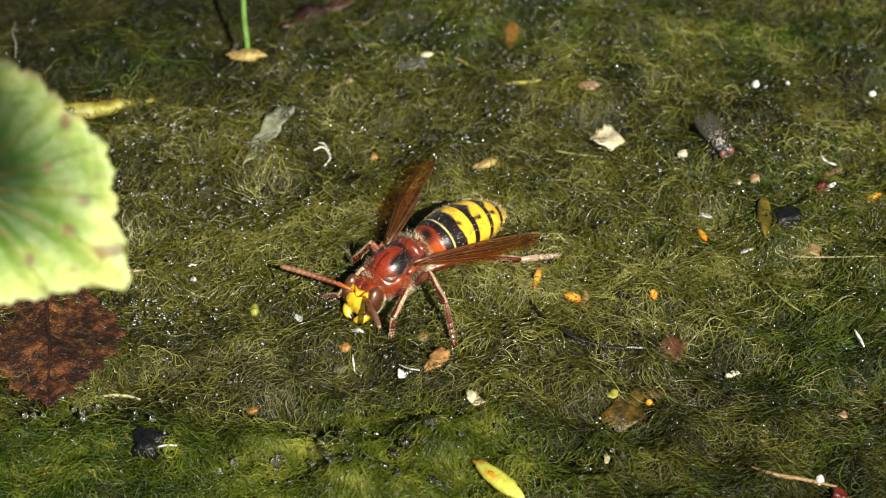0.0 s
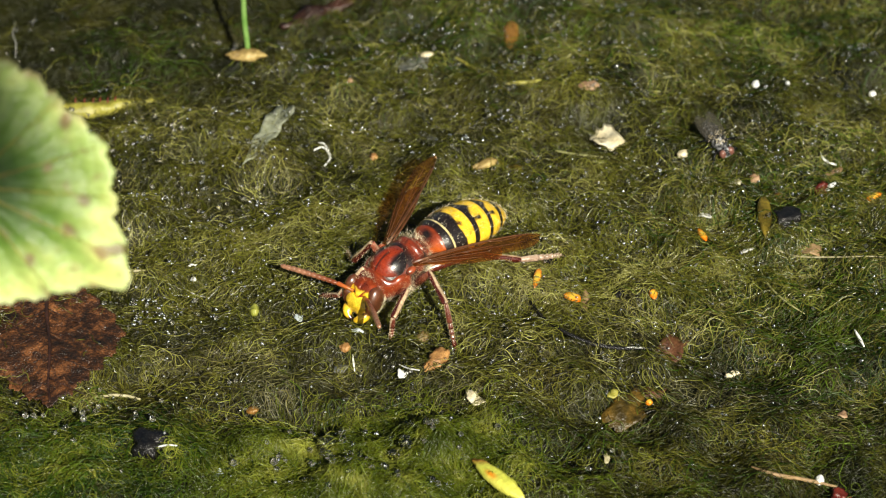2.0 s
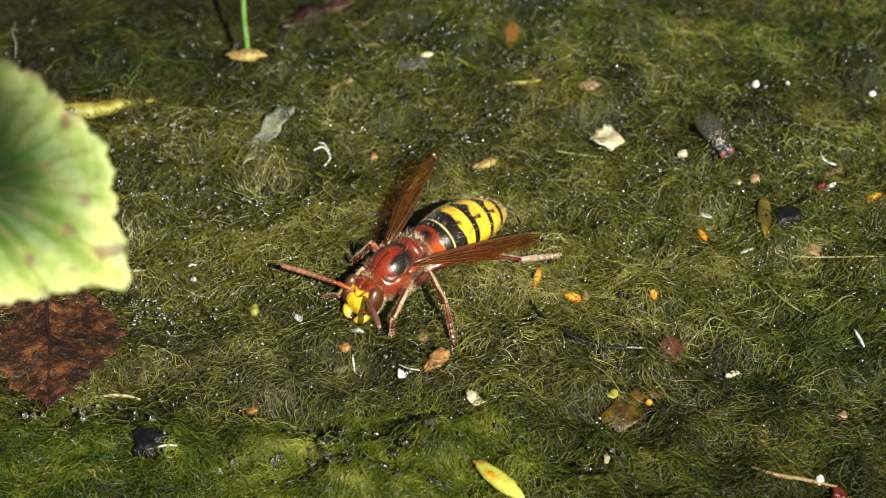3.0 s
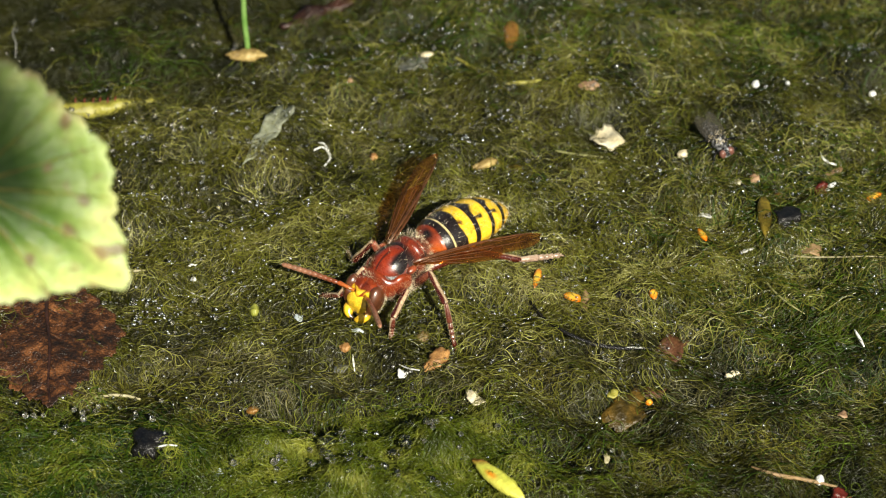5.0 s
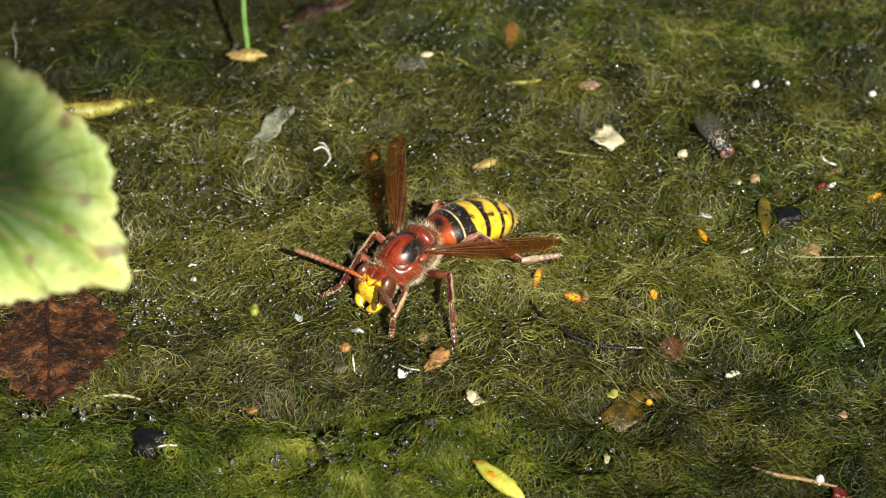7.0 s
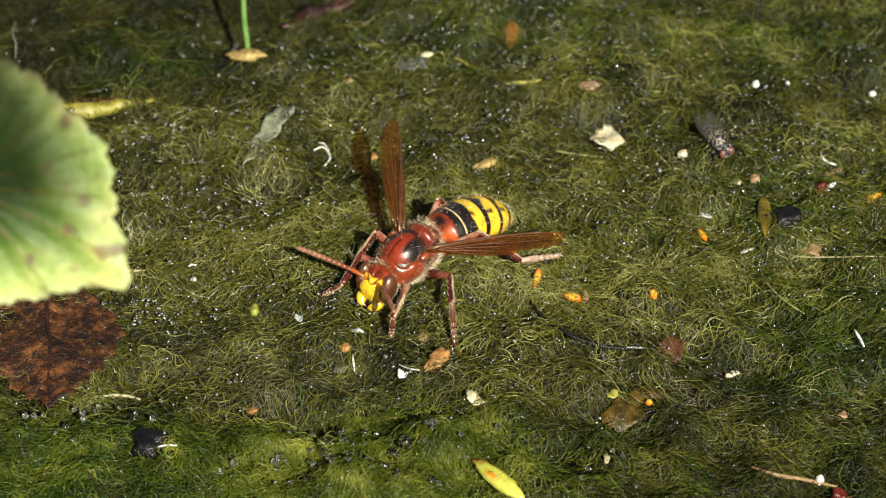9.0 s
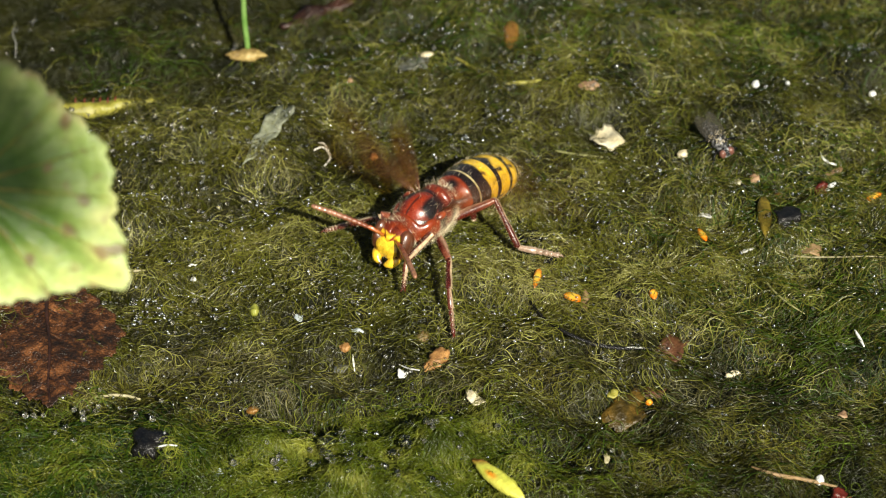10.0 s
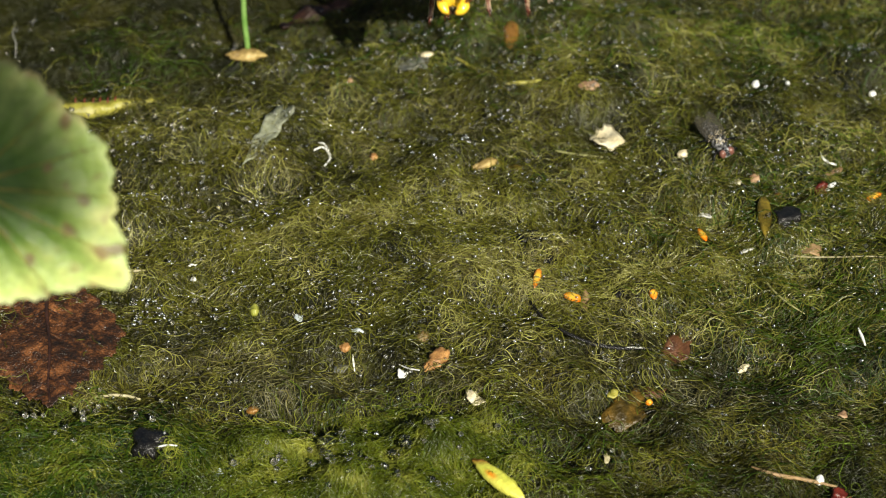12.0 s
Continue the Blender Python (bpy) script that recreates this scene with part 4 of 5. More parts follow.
def flake(name, x, y, angle, length, width, material, label, category, thick=0.3):
    """A torn, bent scrap with an uneven rim."""
    rng = random.Random(x * 13 + y * 3)
    n = 13 if width < 2.6 else 26
    ph = [rng.uniform(0, 6.28) for _ in range(4)]
    rim = []
    for k in range(n):
        a = 2 * math.pi * k / n
        r = 1 + 0.16 * math.sin(2 * a + ph[0]) + 0.13 * math.sin(3 * a + ph[1]) + 0.1 * math.sin(5 * a + ph[2]) + rng.uniform(-0.16, 0.16)
        rim.append((0.5 * length * r * math.cos(a), 0.5 * width * r * math.sin(a)))
    w = 0.5 * max(width, 0.5)

    def relief(px, py):
        return 0.18 * w * math.sin(2.2 * px / w + ph[3]) + 0.14 * w * math.sin(2.9 * py / w + ph[1]) + 0.3 * min(thick, 1.0) * math.sin(5 * px + 4 * py + ph[0])

    ob = part(name, slab(rim, thick, relief), material)
    lay(ob, x, y, angle, 0.15 if material == M_SUNKEN else 0.3 if material in (M_OLIVE, M_RUSTSCRAP, M_GREYDARK) else 0.6 if material == M_BARK else 1.6 if width > 3 else 0.85, 0.4 * width)
    return tagged(ob, label, category, "scraps on the algae")


def clod(x, y, wide, deep, high, label, up=0.75):
    """A lumpy wet clod half sunk in the algae."""
    bm = ellipsoid(0, 0, 0, 0.5 * wide, 0.5 * deep, 0.5 * high, 30, 20)
    for v in bm.verts:
        q = v.co / MM
        v.co *= 1 + 0.4 * noise.noise(q * 0.7 + Vector((x, y, 0))) + 0.26 * noise.noise(q * 1.7 + Vector((y, x, 3)))
    ob = part("dark_clod", bm, M_BLACK)
    lay(ob, x, y, 0, up + 0.15 * high, 0.2 * wide)
    return tagged(ob, label, "clod", "clods of humus")


def strip(name, points, radius, material, label, category, up):
    """A thin stalk, straw or thread that follows the ground."""
    rng = random.Random(points[0][0])
    x0, y0 = points[len(points) // 2]
    z0 = gz(x0, y0)
    pts = [(x - x0, y - y0, gz(x, y) - z0 + up + 0.45 + rng.uniform(-0.1, 0.1)) for x, y in points]
    n = len(pts)
    radii = [radius * (1 - 0.45 * abs(2 * k / (n - 1) - 1) ** 2) * rng.uniform(0.85, 1.1) for k in range(n)]
    ob = part(name, tube(pts, radii, 8, None, 6), material)
    ob.matrix_basis = pose(x0 * MM, y0 * MM, z0 * MM)
    return tagged(ob, label, category)


LEAF_REACH = [(-180, 11.3), (-100, 12.2), (-74, 12.3), (-56, 13.6), (-41, 15.4), (-33, 19.0), (-27, 18.4), (-13, 15.3), (2, 14.6),
              (15, 14.6), (28, 13.5), (40, 12.7), (60, 13.2), (75, 13.2), (110, 12.5), (180, 11.3)]


def build_green_leaf(centre, size, root):
    """A broad leaf with fanned veins and a scalloped rim, held up on its stalk before the scene. Also builds the
    unseen shade caster.
    """
    degrees, reaches = [r[0] for r in LEAF_REACH], [r[1] for r in LEAF_REACH]

    def reach(f):
        return size * float(np.interp(math.degrees(math.atan2(math.sin(f), math.cos(f))), degrees, reaches))

    rim = []
    n = 300
    for k in range(n):
        f = 2 * math.pi * k / n
        lobe = abs(math.sin(f * 13.5 + 0.6 * math.sin(2 * f))) - 0.6
        r = reach(f) + size * (0.62 * lobe + 0.14 * math.sin(71 * f))
        rim.append((r * math.cos(f), r * math.sin(f)))

    def relief(x, y):
        f, r = math.atan2(y, x), math.hypot(x, y)
        return 0.004 * x * x - 0.008 * y * y + 0.07 * min(1.0, r / (8 * size)) * math.cos(27 * f) + 0.15 * math.sin(0.9 * x + 0.6 * y)

    leaf = part("green_leaf", slab(rim, 0.28, relief, None, 30), M_LEAF)

    def tint(x, y, z):
        f = math.atan2(y, x)
        q = math.hypot(x, y) / reach(f)
        x, y = x / size, y / size
        fan = 0.5 + 0.5 * math.cos(27 * f + 1.5 * noise.noise(Vector((x * 0.3, y * 0.3, 5.0))))
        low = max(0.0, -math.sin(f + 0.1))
        # upper half kept darker green: shade put into the tint
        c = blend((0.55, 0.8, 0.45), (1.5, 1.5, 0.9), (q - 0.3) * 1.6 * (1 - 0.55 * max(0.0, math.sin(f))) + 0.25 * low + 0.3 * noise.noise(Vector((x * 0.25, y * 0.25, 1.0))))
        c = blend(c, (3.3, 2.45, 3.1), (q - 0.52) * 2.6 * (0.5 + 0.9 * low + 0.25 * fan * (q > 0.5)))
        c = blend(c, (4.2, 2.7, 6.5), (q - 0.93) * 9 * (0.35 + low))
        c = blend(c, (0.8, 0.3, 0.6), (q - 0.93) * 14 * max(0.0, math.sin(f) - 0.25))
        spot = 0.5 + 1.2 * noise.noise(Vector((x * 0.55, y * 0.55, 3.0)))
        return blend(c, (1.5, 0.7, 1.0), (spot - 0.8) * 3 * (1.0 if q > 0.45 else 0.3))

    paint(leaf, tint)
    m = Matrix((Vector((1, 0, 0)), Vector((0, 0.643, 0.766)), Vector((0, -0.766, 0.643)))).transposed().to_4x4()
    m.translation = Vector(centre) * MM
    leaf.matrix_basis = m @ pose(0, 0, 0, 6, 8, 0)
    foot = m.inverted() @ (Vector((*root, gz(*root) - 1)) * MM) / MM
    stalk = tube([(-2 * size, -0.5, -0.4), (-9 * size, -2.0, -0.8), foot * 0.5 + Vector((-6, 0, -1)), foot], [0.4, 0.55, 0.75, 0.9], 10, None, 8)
    part("leaf_stalk", stalk, M_BLADE, leaf, "thin green leaf stalk")
    for k in range(-3, 4):
        vb = bmesh.new()
        f = math.radians(-4 + 25 * k + 4 * math.sin(5 * k))
        pts = []
        for i in range(8):
            r = reach(f) * 0.94 * i / 7
            x, y = r * math.cos(f), r * math.sin(f)
            pts.append((x, y, relief(x, y) + 0.1))
        tube(pts, [0.17 - 0.018 * i for i in range(8)], 6, vb)
        part("leaf_vein", vb, M_YGREEN, leaf, "pale raised leaf vein")
    tagged(leaf, "green scalloped leaf with pale reddish-spotted margins on its stalk", "leaf")
    return leaf


def build_dead_leaf():
    """A rotting lobed leaf, its tip towards the near side."""
    rim = []
    n = 200
    rng = random.Random(2)
    for k in range(n):
        f = 2 * math.pi * k / n
        c, s = math.cos(f), math.sin(f)
        r = (abs(c) ** 1.25 + abs(s) ** 1.25) ** (-1 / 1.25)
        tooth = 1 + 0.09 * (abs((k * 0.1) % 1 - 0.5) * 2 - 0.5) + rng.uniform(-0.03, 0.03)
        rim.append((13.5 * r * c * tooth, 9.8 * r * s * tooth))

    def relief(x, y):
        return 0.9 * noise.noise(Vector((0.1 * x, 0.1 * y, 1.0))) + 0.25 * noise.noise(Vector((0.5 * x, 0.5 * y, 7.0))) + 0.09 * noise.noise(Vector((1.9 * x, 1.9 * y, 4.0))) - 0.006 * y * y

    leaf = part("dead_leaf", slab(rim, 0.3, relief, None, 40), M_DEAD)
    vb = bmesh.new()
    mid = [(-13 + 2.2 * i, 0.15 * math.sin(i), relief(-13 + 2.2 * i, 0.15 * math.sin(i)) + 0.1) for i in range(12)]
    tube(mid, [0.16 + 0.018 * i for i in range(12)], 6, vb, 2)
    for i in range(2, 11, 2):
        for s in (1, -1):
            pts = []
            for j in range(5):
                x, y = -13 + 2.2 * i - 0.9 * j, s * 1.6 * j * (1 - abs(i - 6) / 14)
                pts.append((x, y, relief(x, y) + 0.1))
            tube(pts, [0.14, 0.12, 0.1, 0.08, 0.05], 5, vb)
    part("leaf_vein", vb, M_BARK, leaf, "dark sunken leaf veins")
    x, y = -51.2, -20.2
    leaf.matrix_basis = pose(x * MM, y * MM, (gz(x, y) + 2.7) * MM, 3, -2, 97)
    tagged(leaf, "rust-brown rotting leaf with black patches lying on the algae", "leaf")


def build_grass_shoot():
    x, y = -28.9, 45.4
    b = tube([(0, 0, -0.3), (-0.1, 0, 2.5), (-0.3, 0.1, 6), (-0.2, 0.2, 11), (0.3, 0.2, 18), (0.8, 0, 26)], [0.34, 0.42, 0.42, 0.4, 0.34, 0.1], 10, None, 5)
    ob = part("grass_shoot", b, M_BLADE)
    lay(ob, x, y, 0, 0.5)
    tagged(ob, "slender upright green grass shoot growing from a seed husk", "grass shoot")


def build_fly():
    fly = tagged(new("fly"), "dead grey fly with red eyes lying wet on the algae", "fly")
    x, y = 38.8, 20.0
    fly.matrix_basis = pose(x * MM, y * MM, (gz(x, y) + 1.2) * MM, 12, 10, -64)
    part("thorax", loft([(-1.2, 0, 0, 0.4, 0.4), (-0.6, 0, 0.1, 1.0, 0.95), (0.4, 0, 0.15, 1.1, 1.05), (1.3, 0, 0, 0.7, 0.7), (1.6, 0, 0, 0.3, 0.3)], 20, 3), M_FLYBODY, fly)
    part("abdomen", loft([(-1.0, 0, 0, 0.5, 0.5), (-1.8, 0, 0, 1.1, 0.9), (-3.2, 0, -0.1, 1.0, 0.8), (-4.4, 0, -0.3, 0.2, 0.2)], 20, 3), M_FLYBODY, fly)
    h = part("head", ellipsoid(2.1, 0, -0.1, 0.65, 0.95, 0.85, 18, 12), M_FLYBODY, fly)
    for s in (1, -1):
        part("eye", ellipsoid(2.25, s * 0.62, 0.1, 0.55, 0.5, 0.7, 16, 10), M_FLYEYE, h, "brick-red eye")
        rim = [(2.2 + 2.7 * math.cos(2 * math.pi * k / 24), 1.0 * math.sin(2 * math.pi * k / 24)) for k in range(24)]
        w = part("wing", slab(rim, 0.05), M_FLYWING, fly, "smoky translucent wing")
        w.matrix_basis = pose(0, s * 0.5 * MM, 0.7 * MM, s * 14, -4, 180 - s * 5)
        for k, (px, ang) in enumerate(((0.9, 50), (0.1, 95), (-0.7, 130))):
            c, q = math.cos(radians(ang)), math.sin(radians(ang))
            part("leg", tube([(px, s * 0.7, -0.5), (px + c, s * (0.7 + q), -0.2), (px + 1.9 * c, s * (0.7 + 1.7 * q), -0.9), (px + 2.3 * c, s * (0.7 + 2.3 * q), -1.0)], [0.16, 0.14, 0.1, 0.06], 6, None, 2), M_BLACK, fly)
    hair_coat("bristle", 90, lambda rng: (Vector((rng.uniform(-1, 1.2), rng.gauss(0, 0.5), 1.0)), Vector((0, rng.gauss(0, 0.5), 1))), 0.6, 0.02, fly, 12)


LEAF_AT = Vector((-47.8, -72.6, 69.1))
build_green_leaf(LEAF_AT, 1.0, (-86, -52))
# added unseen leaf behind the camera, there only to cast the creeping shade
shade_leaf = build_green_leaf(LEAF_AT + SUN_WAY * 1290 + Vector((-4.5, 3.4, 5.0)), 1.15, (380, -1060))
build_dead_leaf()
build_grass_shoot()
build_fly()
seed("seed_husk", -29.1, 44.4, -2, 5.6, 2.2, M_HUSK, "tan split seed husk with a sprouting shoot", "seed husk")
def build_stem_scrap():
    """A decaying prickly stem, thick where it goes under the leaf and thin at its broken end."""
    pts = [(-58.0, 31.2), (-54.5, 32.0), (-51.5, 32.3), (-48.5, 32.6), (-46.0, 33.1), (-43.5, 33.9), (-41.5, 34.4)]
    bm = tube([(x + 50, y - 32, 0.7 * gz(-50, 32) + 0.3 * gz(x, y) + 0.9) for x, y in pts], [1.4, 1.35, 1.25, 1.1, 0.85, 0.5, 0.15], 16, None, 6)
    for v in bm.verts:
        q = v.co / MM
        v.co.z += 0.3 * noise.noise(q * 0.8) * MM
        v.co.y += 0.2 * noise.noise(q * 0.7 + Vector((4, 0, 0))) * MM
    stem = part("stem_scrap", bm, M_YGREEN)
    stem.matrix_basis = pose(-50 * MM, 32 * MM, 0)
    for k, x in enumerate((-1.9, -0.6, 0.4, 1.5, 2.6, -3.2)):
        z = 0.7 * gz(-50, 32) + 0.3 * gz(x - 50, 32.4) + 1.9
        part("thorn", tube([(x, 0.6, z - 0.4), (x - 0.05, 0.9, z + 0.35), (x + 0.15, 1.0, z + 0.8 + 0.1 * (k % 3))], [0.2, 0.13, 0.03], 6, None, 3), M_RED, stem, "small reddish hooked thorn")
    tagged(stem, "yellow-green decaying prickly stem scrap on the algae", "stem scrap")


build_stem_scrap()
flake("grey_scrap", -24.7, 23.7, 66, 12.4, 3.3, M_GREY, "grey translucent torn leaf scrap", "leaf scrap", 0.12)
strip("shed_skin", [(-18.3, 22.1), (-17.2, 22.7), (-16.4, 22.2), (-16.0, 21.3), (-16.8, 19.8)], 0.16, M_WHITE, "white curled shed insect skin", "insect skin", 0.40)
strip("shed_skin", [(-17.8, 23.3), (-16.9, 23.2), (-16.2, 22.2)], 0.11, M_WHITE, "white curled shed insect skin", "insect skin", 0.50)
flake("bark_piece", -18.8, 58.0, 37, 13.5, 4.6, M_BARK, "dark reddish-brown strip of wet bark", "bark", 1.2)
strip("root_thread", [(-65.0, 56.9), (-64.8, 52.4), (-63.9, 49.3), (-63.6, 45.8)], 0.07, M_GREYWHITE, "thin pale root thread with small knots", "root thread", 0.60)
seed("seed", 10.1, 49.0, 87, 7.2, 2.4, M_AMBER, "amber-brown oval seed in the algae", "seed")
seed("seed", -2.5, 43.5, 19, 2.5, 0.9, M_CREAM, "small pale pointed seed", "seed")
strip("plant_stalk", [(9.1, 34.9), (11.6, 35.8), (14.3, 36.6)], 0.40, M_YGREEN, "pale translucent broken plant stalk", "stalk", 0.30)
seed("seed", 21.0, 32.3, -0, 2.9, 1.5, M_PINK, "small pinkish-brown seed on the algae", "seed")
flake("cream_flake", 23.5, 25.6, 112, 6.6, 3.7, M_CREAM, "cream torn flake of dry leaf", "leaf flake", 0.25)
seed("crumb", 33.8, 19.9, 12, 1.5, 1.3, M_CREAM, "tiny cream crumb on the algae", "crumb")
seed("crumb", 41.1, 13.8, 20, 1.1, 1.0, M_CREAM, "tiny cream crumb on the algae", "crumb")
seed("crumb", 43.5, 14.5, 19, 1.5, 1.4, M_PINK, "tiny pinkish crumb on the algae", "crumb")
seed("crumb", 46.7, 11.8, 20, 1.5, 1.2, M_AMBER, "tiny amber crumb on the algae", "crumb")
seed("seed", 44.0, 4.9, 88, 8.7, 1.9, M_OLIVE, "olive-brown oval seed lying on the algae", "seed")
clod(47.0, 4.1, 3.6, 4.4, 2.2, "black wet clod of humus with glints")
flake("red_husk", 52.3, 10.6, 67, 3.3, 1.7, M_RED, "dark red wet seed husk", "seed husk", 0.8)
seed("seed", 53.4, 11.0, 46, 3.5, 0.8, M_WHITE, "small white pointed seed", "seed")
flake("leaf_scrap", 58.9, 9.8, 24, 4.3, 2.5, M_OLIVE, "pale olive translucent leaf scrap", "leaf scrap", 0.3)
seed("seed", 59.5, 9.6, 32, 2.7, 0.9, M_ORANGE, "bright orange elongated seed", "seed")
seed("seed", 12.5, -8.7, 80, 3.9, 1.0, M_ORANGE, "bright orange glowing seed in wet algae", "seed")
seed("seed", 17.1, -12.1, -32, 2.6, 1.4, M_ORANGE, "bright orange seed in wet algae", "seed")
seed("seed", 27.8, -11.7, 99, 1.9, 1.1, M_ORANGE, "bright orange seed in wet algae", "seed")
seed("seed", 35.4, 2.6, -71, 2.7, 0.9, M_ORANGE, "small orange seed on the algae", "seed")
seed("seed", 26.3, -30.2, 28, 1.0, 0.9, M_ORANGE, "small orange seed on the algae", "seed")
flake("wood_chip", 18.8, -12.0, 84, 4.8, 1.0, M_TAN, "tan narrow wood chip", "wood chip", 0.5)
strip("rotting_twig", [(11.5, -12.3), (13.2, -15.9), (15.9, -19.4), (19.5, -20.8), (23.2, -21.2), (26.9, -20.9)], 0.3, M_BLACK, "dark curved rotting stem", "stem", 0.6)
strip("feather_shaft", [(23.6, -21.2), (25.4, -21.1), (27.0, -20.8)], 0.14, M_GREYWHITE, "grey-white feather shaft on the algae", "feather", 0.55)
scrap_blown = flake("leaf_scrap", 29.4, -19.0, 63, 8.9, 3.5, M_RUSTSCRAP, "reddish-brown decaying leaf scrap", "leaf scrap", 0.3)
flake("leaf_scrap", 23.1, -32.3, 53, 8.4, 4.6, M_SUNKEN, "brown-olive decaying leaf scrap under algae", "leaf scrap", 0.4)
flake("leaf_scrap", 26.9, -26.7, 14, 3.4, 2.1, M_RUSTSCRAP, "rust-brown leaf scrap on the algae", "leaf scrap", 0.4)
flake("green_scrap", 21.6, -31.0, 31, 2.1, 1.2, M_YGREEN, "yellow-green leaf crumb on the algae", "leaf scrap", 0.4)
crumb_blown = flake("dry_crumb", 37.7, -21.5, 18, 2.2, 1.0, M_CREAM, "pale yellow dry plant crumb", "crumb", 0.5)
bristle_blown = strip("white_bristle", [(53.5, -19.3), (54.0, -20.8), (54.4, -22.4)], 0.22, M_WHITE, "stiff white bristle on the algae", "bristle", 1.60)
strip("straw", [(44.2, -0.7), (47.9, -1.5), (53.0, -3.0), (56.6, -4.2), (60.0, -4.7)], 0.11, M_STRAW, "thin pale straw lying on the algae", "straw", 0.50)
strip("straw", [(42.8, -3.3), (43.5, -7.4), (45.3, -11.1), (47.8, -13.5)], 0.14, M_GSTRAW, "thin pale green plant fibre", "plant fibre", 0.50)
flake("wood_chip", 49.7, -0.9, -22, 3.8, 2.0, M_TAN, "light brown flat wood chip", "wood chip", 0.4)
strip("twig", [(38.1, -43.6), (41.0, -45.6), (45.1, -44.6), (48.6, -45.6)], 0.30, M_TAN, "thin brown twig with reddish patches", "twig", 0.50)
seed("white_bead", 46.6, -44.3, -1, 1.2, 1.5, M_WHITE, "white glossy bead of resin", "bead")
flake("red_husk", 48.9, -47.6, 42, 2.8, 2.8, M_RED, "dark red wet seed husk", "seed husk", 0.6)
seed("yellow_seed", 6.7, -48.1, -50, 9.1, 2.3, M_LIME, "lime-yellow pointed seed with a brown tip", "seed")
flake("cream_flake", 3.9, -32.4, -51, 2.9, 1.8, M_CREAM, "small cream chip of eggshell-like husk", "husk", 0.4)
seed("brown_crumb", -0.9, -24.5, 55, 4.9, 2.1, M_TANORANGE, "tan-orange crumpled bud scale", "bud scale")
flake("white_chip", -5.2, -26.7, -13, 1.4, 1.4, M_WHITE, "small bright white chip", "chip", 0.4)
strip("white_thread", [(-5.7, -24.6), (-4.5, -26.0), (-3.0, -27.0)], 0.11, M_WHITE, "short white thread on the algae", "thread", 0.50)
strip("white_bristle", [(-11.7, -22.3), (-11.6, -23.2), (-11.4, -24.4)], 0.13, M_WHITE, "stiff white bristle on the algae", "bristle", 0.50)
clod(-36.4, -41.2, 4.2, 5.0, 2.4, "black wet clod of humus in green algae")
strip("white_thread", [(-35.5, -42.2), (-34.1, -42.3), (-32.8, -42.3)], 0.14, M_WHITE, "short white thread on the algae", "thread", 0.90)
strip("straw", [(-44.3, -30.0), (-42.3, -28.5), (-40.5, -28.1), (-38.8, -28.8)], 0.22, M_STRAW, "thin pale straw lying on the algae", "straw", 0.50)
strip("straw", [(-44.7, -4.7), (-42.1, -5.0), (-40.0, -5.5)], 0.20, M_STRAW, "thin pale straw lying on the algae", "straw", 0.50)
flake("white_chip", -33.9, -2.9, 31, 1.1, 0.7, M_WHITE, "small bright white chip", "chip", 0.3)
seed("white_bead", -33.6, -5.4, 22, 0.8, 0.8, M_WHITE, "tiny white bead on the algae", "bead")
strip("plant_fibre", [(-34.8, -7.0), (-33.2, -7.7), (-31.1, -8.9)], 0.10, M_GREYWHITE, "forked pale plant fibre", "plant fibre", 0.50)
strip("plant_fibre", [(-31.4, -9.1), (-30.7, -7.8), (-29.8, -6.7)], 0.10, M_GREYWHITE, "forked pale plant fibre", "plant fibre", 0.50)
seed("green_bead", -25.0, -12.6, 6, 1.3, 2.0, M_LIMEDULL, "yellow-green round duckweed frond", "duckweed")
flake("blue_chip", -19.1, -13.3, -21, 1.2, 1.2, M_BLUEWHITE, "pale bluish-white chip on the algae", "chip", 0.3)
flake("blue_chip", -11.1, -18.8, -11, 1.4, 1.0, M_BLUEWHITE, "pale bluish-white chip on the algae", "chip", 0.3)
seed("crumb", -12.7, -21.6, 17, 1.4, 1.4, M_TANORANGE, "small tan crumb on the algae", "crumb")
flake("grey_chip", -13.2, -23.5, 15, 2.1, 1.9, M_GREYDARK, "dark grey chip on the algae", "chip", 0.4)
flake("blue_chip", -27.6, -44.2, 9, 1.3, 0.9, M_BLUEWHITE, "pale bluish-white chip on the algae", "chip", 0.3)
strip("white_bristle", [(-21.5, -45.5), (-21.5, -46.4), (-21.6, -47.4)], 0.13, M_STRAW, "short straw bristle on the algae", "bristle", 0.50)
flake("wood_chip", 20.2, -43.1, 83, 1.7, 0.8, M_STRAW, "short pale straw chip", "straw chip", 0.3)
seed("seed", 5.9, 17.2, 31, 3.7, 1.5, M_HUSK, "yellowish winged maple-like seed", "seed")
flake("leaf_scrap", 9.3, 17.0, -21, 4.2, 2.6, M_OLIVE, "olive translucent seed wing", "seed wing", 0.2)
strip("straw", [(15.9, 21.8), (19.3, 21.1), (22.6, 19.8)], 0.20, M_GSTRAW, "dull green-brown straw on the algae", "straw", 0.35)
flake("white_chip", 36.1, 6.7, -7, 2.0, 0.9, M_GREYWHITE, "pale grey chip on the algae", "chip", 0.3)
strip("pale_fibre", [(53.2, 19.7), (53.9, 18.6), (55.4, 18.2)], 0.18, M_WHITE, "small white forked fibre", "fibre", 0.50)
flake("pink_scrap", 55.2, 17.3, 23, 3.1, 1.0, M_PINK, "thin pinkish scrap on the algae", "scrap", 0.3)
# glints put in as white-coloured beads
seed("white_bead", 45.8, 38.1, 3, 1.1, 1.4, M_WHITE, "small white bead standing for a glint", "bead")
